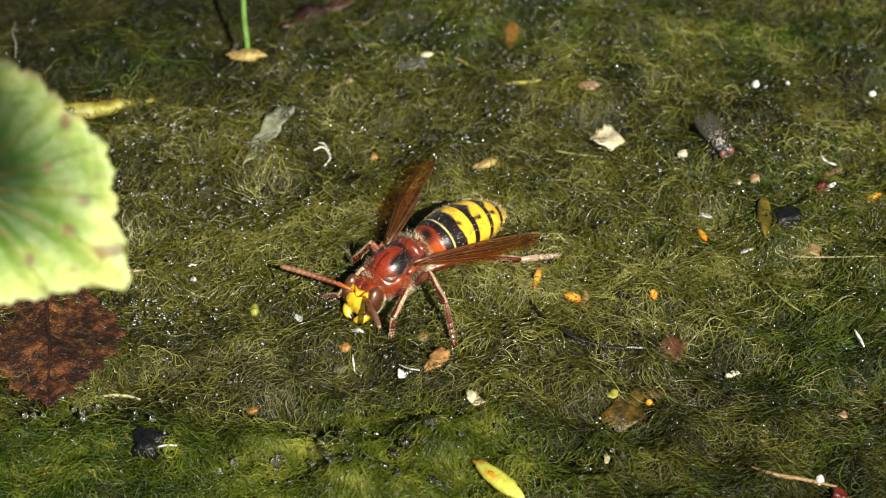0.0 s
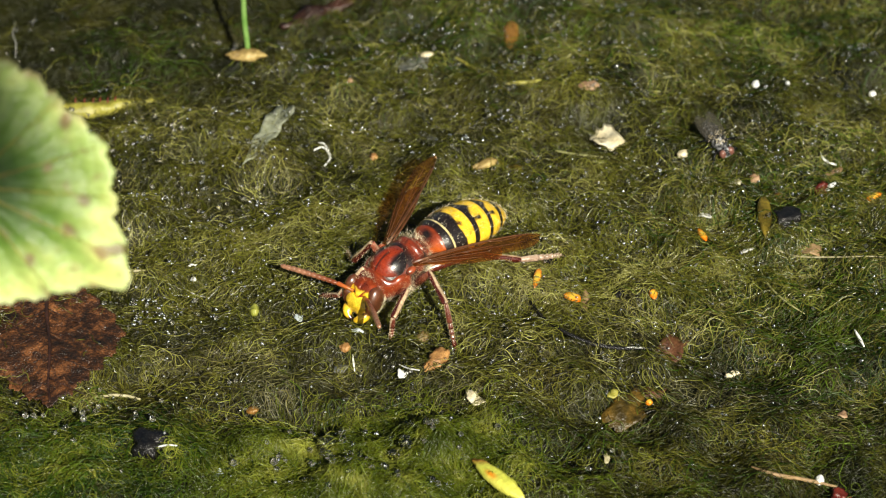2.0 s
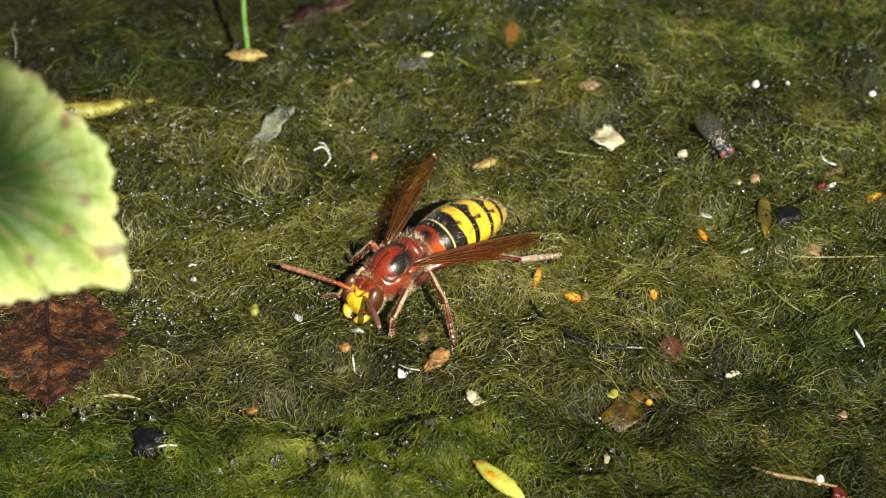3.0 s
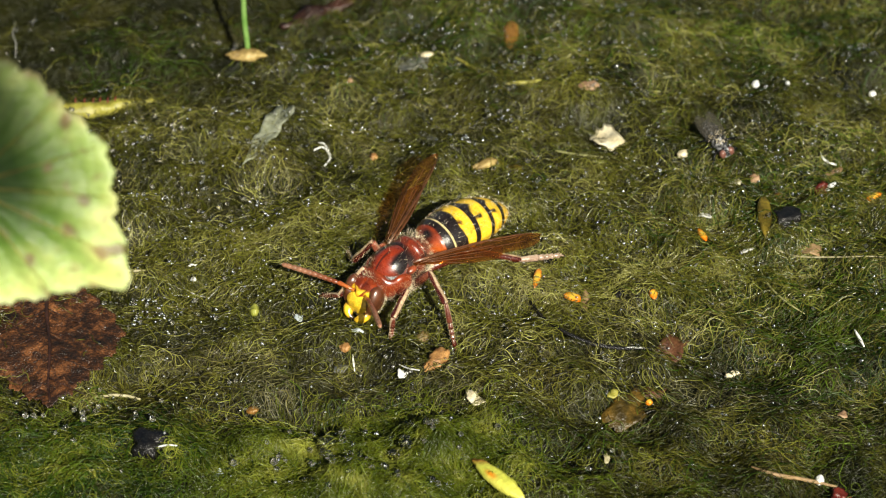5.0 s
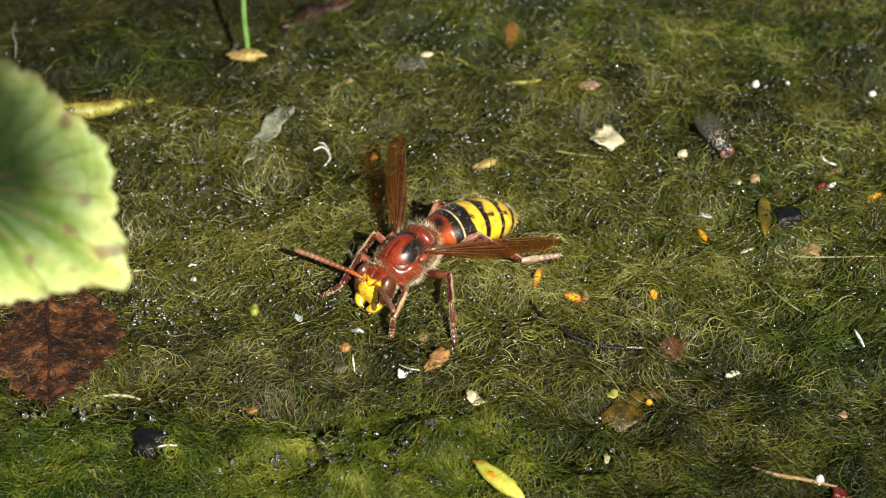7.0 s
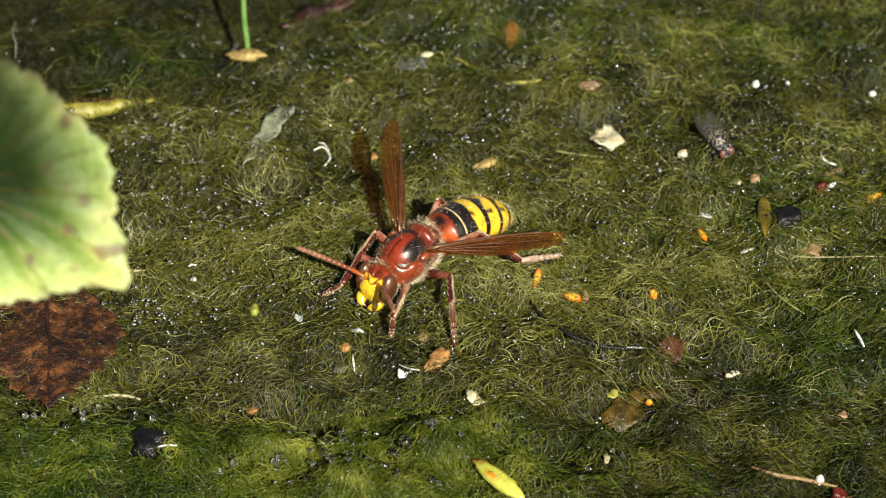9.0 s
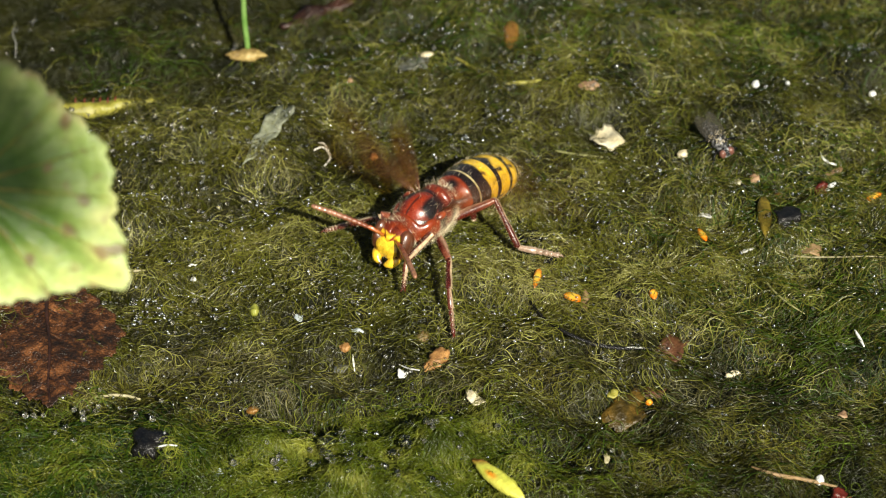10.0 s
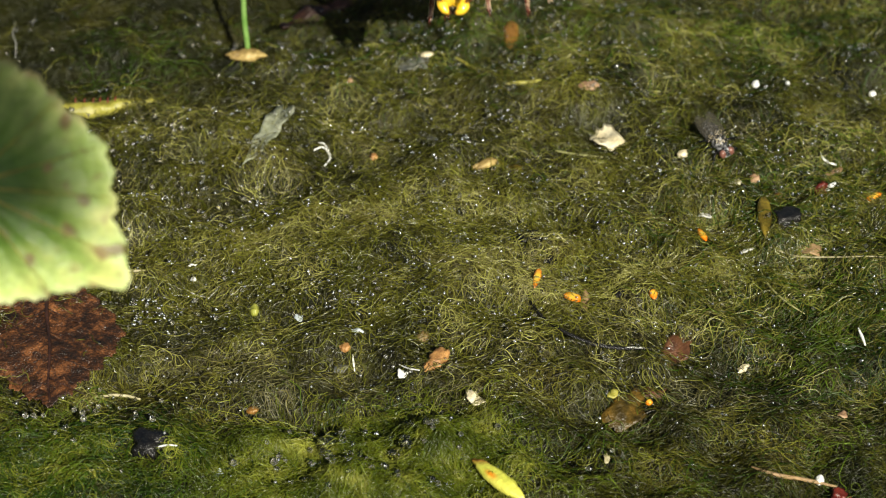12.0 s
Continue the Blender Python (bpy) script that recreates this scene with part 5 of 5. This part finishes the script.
seed("white_bead", 50.1, 35.7, 4, 0.7, 1.0, M_WHITE, "small white bead standing for a glint", "bead")
seed("white_bead", 62.7, 36.5, 16, 1.2, 0.9, M_WHITE, "small white bead standing for a glint", "bead")
seed("white_bead", 59.4, 16.8, -34, 1.0, 0.7, M_WHITE, "small white bead standing for a glint", "bead")
seed("crumb", -13.5, 36.4, 22, 0.8, 0.9, M_PINK, "tiny red-brown crumb on the algae", "crumb")
seed("crumb", -9.8, 20.3, 7, 1.0, 1.2, M_TANORANGE, "tiny tan crumb on the algae", "crumb")
seed("black_bead", 23.4, -10.9, -15, 1.4, 1.5, M_BLACK, "glossy black round seed", "seed")
# black lumps added for two dark pits, the pits' shade being their colour
clod(11.8, 1.2, 3.4, 2.4, 1.0, "black lump in place of a dark pit in the algae", 0.35)
clod(14.7, -3.5, 1.8, 2.2, 1.0, "black lump in place of a dark pit in the algae", 0.25)
flake("grey_scrap", -4.5, 42.0, -25, 5.9, 3.3, M_GREYDARK, "dark grey sunken leaf scrap", "leaf scrap", 0.3)
seed("seed", -7.4, 45.3, -36, 1.3, 1.1, M_AMBER, "small amber seed on the algae", "seed")
flake("grey_scrap", -1.6, 26.9, 75, 4.7, 1.4, M_GREYDARK, "dull grey translucent scrap", "leaf scrap", 0.2)
strip("plant_stalk", [(1.8, 44.7), (3.8, 43.5), (5.3, 38.9)], 0.35, M_YGREEN, "olive translucent broken plant stalk", "stalk", 0.30)
flake("wood_chip", 41.2, -0.5, 28, 2.1, 0.9, M_GREYWHITE, "grey chip on the algae", "chip", 0.3)
seed("crumb", 50.7, 28.4, 29, 1.1, 0.8, M_GREYDARK, "tiny grey crumb on the algae", "crumb")
flake("blue_chip", 35.2, 41.8, 17, 2.3, 1.2, M_GREYDARK, "dark bluish-grey chip on the algae", "chip", 0.3)
flake("pink_scrap", 50.7, -32.3, -17, 1.5, 1.2, M_PINK, "small pinkish scrap on the algae", "scrap", 0.3)
seed("crumb", -2.7, -18.4, -12, 1.9, 1.9, M_TANDULL, "dull tan sunken crumb", "crumb")
seed("seed", -24.3, -30.8, 16, 1.6, 1.2, M_AMBER, "small dull amber seed", "seed")
flake("grey_chip", 2.2, 1.8, 21, 2.0, 1.4, M_GREYDARK, "dark grey chip on the algae", "chip", 0.4)
PLACE = [
    (0, -5.6, -9.4, 5.2), (2.5, -5.6, -9.4, 5.2), (5.0, -5.5, -9.3, 5.2), (6.5, -5.5, -9.2, 5.2),
    (6.8, -4.9, -8.0, 5.6), (7.0, -4.2, -7.7, 5.8), (7.2, -4.1, -7.5, 5.8), (8.8, -4.0, -7.5, 5.8),
    (9.0, -4.0, -7.4, 5.8), (9.2, -3.3, -7.0, 6.0), (9.3, -2.7, -6.9, 6.2), (9.5, -1.9, -5.5, 6.8),
    (9.8, -1.9, -4.4, 7.6), (10.0, -2.0, -3.1, 9.0), (10.2, -1.8, -1.7, 10.5), (10.4, -1.5, -2.5, 14.0),
    (10.5, -2.0, -3.3, 15.5), (10.6, -0.6, -3.2, 17.0), (10.7, 0.3, -4.9, 20.0), (10.85, 1.5, -4.2, 23.0),
    (11.0, 2.4, -2.4, 26.0), (11.2, 4.1, 2.6, 27.0), (11.5, 4.6, 6.6, 30.0), (11.75, 4.0, 10.8, 32.5),
    (12.0, 2.2, 15.4, 36.0),
]
TURN = [
    (0, 12.0, 222.0, 0.0), (2.5, 12.0, 222.0, 0.0), (5.0, 12.0, 222.0, 0.0), (6.5, 12.0, 222.0, 0.0),
    (6.8, 12.0, 223.0, 0.0), (7.0, 12.0, 224.0, 0.0), (7.2, 12.0, 224.0, 0.0), (8.8, 12.0, 224.0, 0.0),
    (9.0, 12.0, 224.0, 0.0), (9.2, 11.0, 226.0, 0.0), (9.3, 10.0, 227.0, 0.0), (9.5, 8.0, 228.0, 0.0),
    (9.8, 6.0, 228.0, 0.0), (10.0, 4.0, 227.0, 0.0), (10.2, 2.0, 230.0, 0.0), (10.4, -2.0, 238.0, 0.0),
    (10.5, -9.0, 242.0, 0.0), (10.6, -20.0, 248.0, 0.0), (10.7, -32.0, 254.0, 0.0), (10.85, -44.0, 262.0, 0.0),
    (11.0, -50.0, 268.0, 0.0), (11.2, -50.0, 271.0, 0.0), (11.5, -46.0, 268.0, 0.0), (11.75, -44.0, 266.0, 0.0),
    (12.0, -42.0, 264.0, 0.0),
]
TAIL = [
    (0, -6.0, 3.0), (2.5, -5.0, 3.0), (5.0, -5.0, 2.0), (6.5, -5.0, 1.0),
    (6.8, -8.0, -3.0), (7.0, -13.0, -3.0), (7.2, -11.0, -2.0), (8.8, -13.0, 0.0),
    (9.0, -16.0, 2.0), (9.2, -17.0, 1.0), (9.3, -16.0, 2.0), (9.5, -16.0, 1.0),
    (9.8, -11.0, 2.0), (10.0, -5.0, 5.0), (10.2, -14.0, 3.0), (10.4, -24.0, -6.0),
    (10.5, -24.0, -17.0), (10.6, -26.0, -15.0), (10.7, -28.0, -13.0), (10.85, -36.0, -12.0),
    (11.0, -61.0, -7.0), (11.2, -64.0, 0.0), (11.5, -29.0, -14.0), (11.75, 6.0, -17.0),
    (12.0, 15.0, -21.0),
]
NOD = [
    (0, -36.0, 5.0, 0.0), (2.5, -36.0, 5.0, 0.0), (5.0, -36.0, 5.0, 0.0), (6.5, -36.0, 5.0, 0.0),
    (6.8, -36.0, 5.0, 0.0), (7.0, -36.0, 5.0, 0.0), (7.2, -36.0, 5.0, 0.0), (8.8, -36.0, 5.0, 0.0),
    (9.0, -36.0, 5.0, 0.0), (9.2, -35.4, 5.0, 0.0), (9.3, -34.8, 5.0, 0.0), (9.5, -33.6, 5.0, 0.0),
    (9.8, -32.4, 5.0, 0.0), (10.0, -31.2, 5.0, 0.0), (10.2, -30.0, 5.0, 0.0), (10.4, -34.0, 2.0, 0.0),
    (10.5, -27.0, 2.0, 0.25), (10.6, -16.0, 0.0, 0.75), (10.7, -4.0, 0.0, 1.25), (10.85, 18.0, 0.0, 2.0),
    (11.0, 24.0, 0.0, 2.75), (11.2, 24.0, 0.0, 3.2), (11.5, 20.0, 0.0, 3.2), (11.75, 18.0, 0.0, 3.2),
    (12.0, 16.0, 0.0, 3.2),
]
WING_REST = [
    (0, 13.0, -19.0, 30.0, -9.0), (5.5, 13.0, -19.0, 29.0, -7.0), (6.5, 11.0, -17.0, 30.0, -8.0), (6.8, 16.0, -17.0, 36.0, -5.0),
    (7.0, 24.0, -21.0, 45.0, -3.0), (7.2, 24.0, -18.0, 46.0, 5.0), (8.8, 24.0, -17.0, 45.0, 2.0), (9.0, 27.0, -16.0, 47.0, 6.0),
    (9.2, 26.0, -18.0, 47.0, 12.0), (9.3, 25.0, -33.0, 58.0, 8.0),
]
BEAT_MIDDLE = [
    (9.4, 96.0, 6.0, 88.0, 9.0), (9.5, 100.0, -2.0, 109.0, 19.0), (10.0, 70.0, 28.0, 91.0, 4.0), (10.4, 84.0, 8.0, 84.0, 8.0),
    (11.0, 84.0, 8.0, 84.0, 8.0), (11.5, 84.0, 8.0, 84.0, 8.0), (12.0, 84.0, 8.0, 84.0, 8.0),
]
FEET = {}
FEET[('fore', 1)] = [
    (0, -6.8, -19.4, 1.0), (9.8, -6.8, -19.4, 1.0), (10.0, -5.2, -12.7, 4.0), (10.2, -5.3, -12.6, 5.5), (10.4, -4.0, -11.8, 8.0),
    (10.5, -2.7, -11.6, 9.5), (10.7, -1.6, -13.2, 14.0), (11.0, 6.5, -3.3, 20.0), (11.2, 7.7, 2.3, 21.0),
    (11.5, 8.2, 6.6, 24.0), (11.8, 8, 7.9, 27.1), (12, 6.1, 13.4, 30.0),
]
FEET[('mid', 1)] = [
    (0, 1.5, -20.4, 0.7), (10.1, 1.5, -20.4, 0.7), (10.25, 0.4, -21.0, 3.4), (10.4, -2.4, -19.1, 6.0),
    (10.5, -0.6, -19.7, 7.5), (10.7, 8.3, -21.5, 12.0), (11.0, 13.7, -18.1, 18.0), (11.2, 13.8, -13.0, 19.0),
    (11.5, 15, -0.6, 22.0), (11.8, 14.7, 13.3, 25.1), (12, 11.4, 15.9, 28.0),
]
FEET[('hind', 1)] = [
    (0, 15.7, -2.6, 1.1), (10.2, 15.6, -4.3, 2.5), (10.4, 9.4, -11.9, 6.0), (10.5, 6.5, -20.2, 7.5),
    (10.7, 10.1, -22.9, 12.0), (11.0, 15.5, -8.0, 18.0), (11.2, 13.8, -4.2, 19.0), (11.5, 13.6, 3.1, 22.0),
    (11.8, 17.4, 14.2, 25.1), (12, 14.4, 18.9, 28.0),
]
FEET[('fore', -1)] = [
    (0, -15.9, -10.5, 0.8), (9.6, -15.9, -10.5, 0.8), (9.8, -16.2, -6.9, 0.9), (10.0, -16.0, 0.3, 3.0),
    (10.2, -13.9, -2.9, 4.5), (10.4, -12.0, -5.7, 8.0), (10.5, -9.9, -7.9, 9.5), (10.7, -9.9, -12.5, 14.0),
    (11.0, -1.5, -4.0, 20.0), (11.2, 0.1, 1.1, 21.0), (11.5, 1.2, 5.4, 24.0), (11.8, -2.7, 7.9, 27.1),
    (12, -1.7, 11.6, 30.0),
]
FEET[('mid', -1)] = [
    (0, -13.3, -1.7, 1.5), (9.2, -13.1, -1.7, 1.5), (9.4, -7.2, -2.1, 1.9), (9.9, -7.2, -0.6, 2.1),
    (10.2, -11.0, -0.5, 2.5), (10.4, -10.1, -5.9, 6.0), (10.7, -5.2, -19.7, 12.0), (11.0, -7.2, -18.1, 18.0),
    (11.2, -5.0, -8.0, 19.0), (11.5, -1.4, 2.4, 22.0), (11.8, 1.7, 9.1, 25.1), (12, 0.5, 15.1, 28.0),
]
FEET[('hind', -1)] = [
    (0, 4.0, 6.4, 0.3), (9.9, 4.0, 6.4, 0.3), (10.2, 2.4, 6.8, 2.5), (10.4, -1.8, 1.3, 6.0),
    (10.7, -7.0, -7.3, 12.0), (11.0, -7.4, -4.2, 18.0), (11.2, -4.2, -0.8, 19.0), (11.5, -2.2, 4.3, 22.0),
    (11.8, -0.7, 15.9, 25.1), (12, -3.1, 21.9, 28.0),
]


def at_time(rows, t):
    """A smooth value between timed rows (cubic, no overshoot at rests)."""
    ts = [r[0] for r in rows]
    if t <= ts[0]:
        return np.array(rows[0][1:], float)
    if t >= ts[-1]:
        return np.array(rows[-1][1:], float)
    i = max(k for k in range(len(ts)) if ts[k] <= t)
    p = [np.array(rows[min(max(k, 0), len(rows) - 1)][1:], float) for k in (i - 1, i, i + 1, i + 2)]
    q = [ts[min(max(k, 0), len(rows) - 1)] for k in (i - 1, i, i + 1, i + 2)]
    d = (p[2] - p[1]) / (q[2] - q[1])
    d0 = (p[1] - p[0]) / (q[1] - q[0]) if i > 0 else d
    d1 = (p[3] - p[2]) / (q[3] - q[2]) if i + 2 < len(ts) else d
    m0 = np.where(d0 * d > 0, np.sign(d) * np.minimum(np.abs(d0 + d) / 2, 2 * np.minimum(np.abs(d0), np.abs(d))), 0)
    m1 = np.where(d1 * d > 0, np.sign(d) * np.minimum(np.abs(d1 + d) / 2, 2 * np.minimum(np.abs(d1), np.abs(d))), 0)
    h = q[2] - q[1]
    u = (t - q[1]) / h
    return (2 * u ** 3 - 3 * u ** 2 + 1) * p[1] + (u ** 3 - 2 * u ** 2 + u) * h * m0 + (3 * u ** 2 - 2 * u ** 3) * p[2] + (u ** 3 - u ** 2) * h * m1


def aim(origin, way, up):
    """A pose at origin (mm) whose x axis points along way and whose z axis leans to up."""
    x = Vector(way).normalized()
    y = Vector(up).cross(x)
    y = y.normalized() if y.length > 1e-5 else x.orthogonal().normalized()
    z = x.cross(y)
    m = Matrix((x, y, z)).transposed().to_4x4()
    m.translation = Vector(origin) * MM
    return m


# how each leg bends, in the body's space: the way its knee juts out, and the way from its toe up to its ankle
AIRBORNE = [(10.65, 0.2, 0.8, 0.5, 0.35, -0.15, 0.9), (10.85, 0.3, 0.8, 0.55, 0.65, -0.1, 0.7), (12.0, 0.3, 0.75, 0.6, 0.65, -0.1, 0.7)]
LEG_BEND = {
    ("fore", 1): [(0, -0.92, -0.03, 0.38, -0.27, 0.06, 0.96), (9.7, -0.92, -0.03, 0.38, -0.27, 0.06, 0.96), (10.0, -0.68, 0.3, 0.6, -0.5, -0.3, 0.6), (10.4, -0.8, 0.3, 0.2, -0.7, -0.24, 0.5)],
    ("mid", 1): [(0, -0.48, -0.3, 0.83, -0.3, -0.42, 0.86), (6.5, -0.48, -0.3, 0.83, -0.3, -0.42, 0.86), (7.1, -0.9, -0.03, 0.3, -0.44, -0.37, 0.82),
                 (9.3, -0.9, -0.03, 0.3, -0.44, -0.37, 0.82), (10.0, -0.8, -0.3, 0.3, -0.3, -0.3, 0.85), (10.4, -0.3, 0.85, 0.1, -0.6, -0.3, 0.5)],
    ("hind", 1): [(0, 0.03, -0.41, 0.91, 0.86, -0.4, 0.31), (9.3, 0.03, -0.41, 0.91, 0.86, -0.4, 0.31), (10.0, -0.6, 0.3, 0.3, 0.59, -0.78, 0.21), (10.4, -0.3, 0.6, 0.2, 0.0, -0.7, 0.5)],
    ("fore", -1): [(0, -0.25, 0.1, 0.96, -0.18, 0.86, 0.48), (6.5, -0.25, 0.1, 0.96, -0.18, 0.86, 0.48), (7.1, -0.79, -0.55, 0.28, -0.56, 0.6, 0.57), (9.5, -0.79, -0.55, 0.28, -0.56, 0.6, 0.57), (10.0, -0.2, -0.65, 0.76, -0.57, 0.74, 0.35), (10.4, -0.39, -0.4, 0.87, -0.6, 0.43, 0.6)],
    ("mid", -1): [(0, 0.26, -0.4, 0.88, 0.34, 0.82, 0.47), (9.9, 0.26, -0.4, 0.88, 0.34, 0.82, 0.47), (10.4, 0.1, -0.7, 0.6, 0.2, 0.5, 0.7)],
    ("hind", -1): [(0, 0.23, -0.32, 0.92, 0.45, 0.5, 0.48), (9.9, 0.23, -0.32, 0.92, 0.45, 0.5, 0.48), (10.4, 0.0, -0.6, 0.6, 0.2, 0.4, 0.7)],
}
for (which, side), bends in LEG_BEND.items():
    bends += [(t, a, side * b, c, d, side * e, f) for t, a, b, c, d, e, f in AIRBORNE]


def leg_poses(which, side, foot, t):
    """Thigh, shin and foot from the hip to a foothold, both in the body's space (mm)."""
    hip, a, b, c = LEGS[which]
    hip = Vector((hip[0], side * hip[1], hip[2]))
    bend = at_time(LEG_BEND[which, side], t)
    foot = Vector(foot)
    ankle = foot + Vector(bend[3:]).normalized() * c
    d = ankle - hip
    dist = min(max(d.length, abs(a - b) + 0.3), (a + b) * 0.985)
    way = d.normalized()
    cosine = (a * a + dist * dist - b * b) / (2 * a * dist)
    pole = Vector(bend[:3])
    pole = (pole - way * pole.dot(way)).normalized()
    knee = hip + way * (a * cosine) + pole * (a * math.sqrt(max(0.0, 1 - cosine * cosine)))
    ankle = hip + way * dist
    toe = foot - ankle
    return aim(hip, knee - hip, pole), aim(knee, ankle - knee, pole), aim(ankle, toe, pole)


def wing_pose(side, sweep, lift, twist, fore):
    s, e = radians(sweep), radians(lift)
    way = Vector((-math.cos(s) * math.cos(e), side * math.sin(s) * math.cos(e), math.sin(e)))
    up = Vector((0, 0, 1)) + Vector((1, 0, 0)) * math.tan(radians(twist))
    return aim((-0.2 if fore else -1.0, side * 2.6, 1.9 if fore else 1.6), way, up)


BEAT_FROM = 9.38


def wing_angles(t, side):
    rest = at_time(WING_REST, t)
    sweep, lift = (rest[0], rest[1]) if side > 0 else (rest[2], rest[3])
    if t < BEAT_FROM:
        return sweep, lift, 0.0
    mid = at_time(BEAT_MIDDLE, t)[0 if side > 0 else 2:][:2]
    k = round((t - BEAT_FROM) * 30)
    w = 1.466 * (k - 4) + 0.1
    beat = math.sin(w)
    return mid[0] + 14 * math.cos(w), mid[1] + 52 * beat, 25 * math.cos(w)


def motions():
    times = [0.25 * i for i in range(26)] + [6.5 + i / 15 for i in range(1, 14)] + [7.5, 8.0, 8.5] + [8.8 + i / 30 for i in range(97)]
    body = {}
    for t in times:
        place, turn = at_time(PLACE, t), at_time(TURN, t)
        body[t] = pose(*(place * MM), turn[2], turn[0], turn[1])
    walk(hornet, [(t, body[t]) for t in times])
    rows_a, rows_h = [], []
    for t in times:
        a, h = at_time(TAIL, t), at_time(NOD, t)
        breath = 1.2 * math.sin(5.2 * t) if t < 9.3 else 0.0
        rows_a.append((t, pose(-3.7 * MM, 0, -0.5 * MM, 0, a[0] + breath, a[1])))
        rows_h.append((t, pose((6.4 - 0.2 * h[2]) * MM, 0, (-0.3 - h[2]) * MM, 0, h[0], h[1])))
    walk(abdomen, rows_a)
    walk(head, rows_h)
    for (side, fore), wing in wings.items():
        rows = []
        for t in times:
            s, e, w = wing_angles(t, side)
            flying = t >= BEAT_FROM
            rows.append((t, wing_pose(side, s - (22 if flying and not fore else -3 if not fore else 0), e - (0 if fore else 2 if flying else 3), w, fore)))
        walk(wing, rows)
    for (which, side), bones in legs.items():
        rows = [[], [], []]
        for t in times:
            foot = body[t].inverted() @ (Vector(at_time(FEET[which, side], t)) * MM) / MM
            for r, m in zip(rows, leg_poses(which, side, foot, t)):
                r.append((t, m))
        for bone, r in zip(bones, rows):
            walk(bone, r)
    for ob, dx, dy, turn in ((crumb_blown, 1.6, 1.1, 25), (bristle_blown, 0.35, 0.3, -6), (scrap_blown, 0.9, 0.2, 5)):
        m = ob.matrix_basis.copy()
        far = Matrix.Translation((dx * MM, dy * MM, 0)) @ m @ pose(0, 0, 0, 0, 0, turn)
        half = Matrix.Translation((0.6 * dx * MM, 0.6 * dy * MM, 0)) @ m @ pose(0, 0, 0, 0, 0, 0.5 * turn)
        walk(ob, [(0.0, m), (9.9, m), (10.5, half), (11.3, far), (12.0, far)])
    m = shade_leaf.matrix_basis.copy()
    walk(shade_leaf, [(t, Matrix.Translation((dx * MM, 0, dz * MM)) @ m) for t, dx, dz in ((0.0, -3.8, 2), (1.5, -4, 2), (3.0, -3.4, 1), (5.5, -2.4, 1), (8.0, -1.6, 1), (12.0, 0.6, 0))])
    head_at = dict(rows_h)
    for side, feeler in zip((1, -1), feelers):
        rows = []
        for t in times:
            turn = (body[t] @ head_at[t]).to_3x3().inverted()
            way = turn @ Vector(at_time(FEELER[side], t))
            rows.append((t, aim((1.45, 1.1 if side > 0 else -0.92, 0.3), way, (0.3, 0, 1))))
        walk(feeler, rows)


# the way each feeler points, in the world
FEELER = {1: [(0, 0.2, -0.88, 0.33), (6.6, 0.2, -0.88, 0.33), (7.1, 0.24, -0.93, 0.42), (9.0, 0.22, -0.93, 0.38), (9.5, 0.24, -0.92, 0.31), (10, 0.26, -0.94, 0.23), (10.4, 0.4, -0.9, 0.1), (10.7, 0.3, -0.88, 0.3), (11.2, 0.22, -0.85, 0.45), (12, 0.2, -0.85, 0.45)],
          -1: [(0, -0.91, 0.34, 0.14), (6.5, -0.9, 0.36, 0.16), (7.2, -0.88, 0.37, 0.22), (9.0, -0.88, 0.37, 0.22), (9.5, -0.8, 0.12, 0.47), (10, -0.89, 0.08, 0.44), (10.4, -0.87, -0.14, 0.47), (10.7, -0.89, -0.21, 0.4), (11, -0.93, -0.22, 0.3), (11.2, -0.84, -0.37, 0.39), (12, -0.88, -0.38, 0.24)]}
motions()
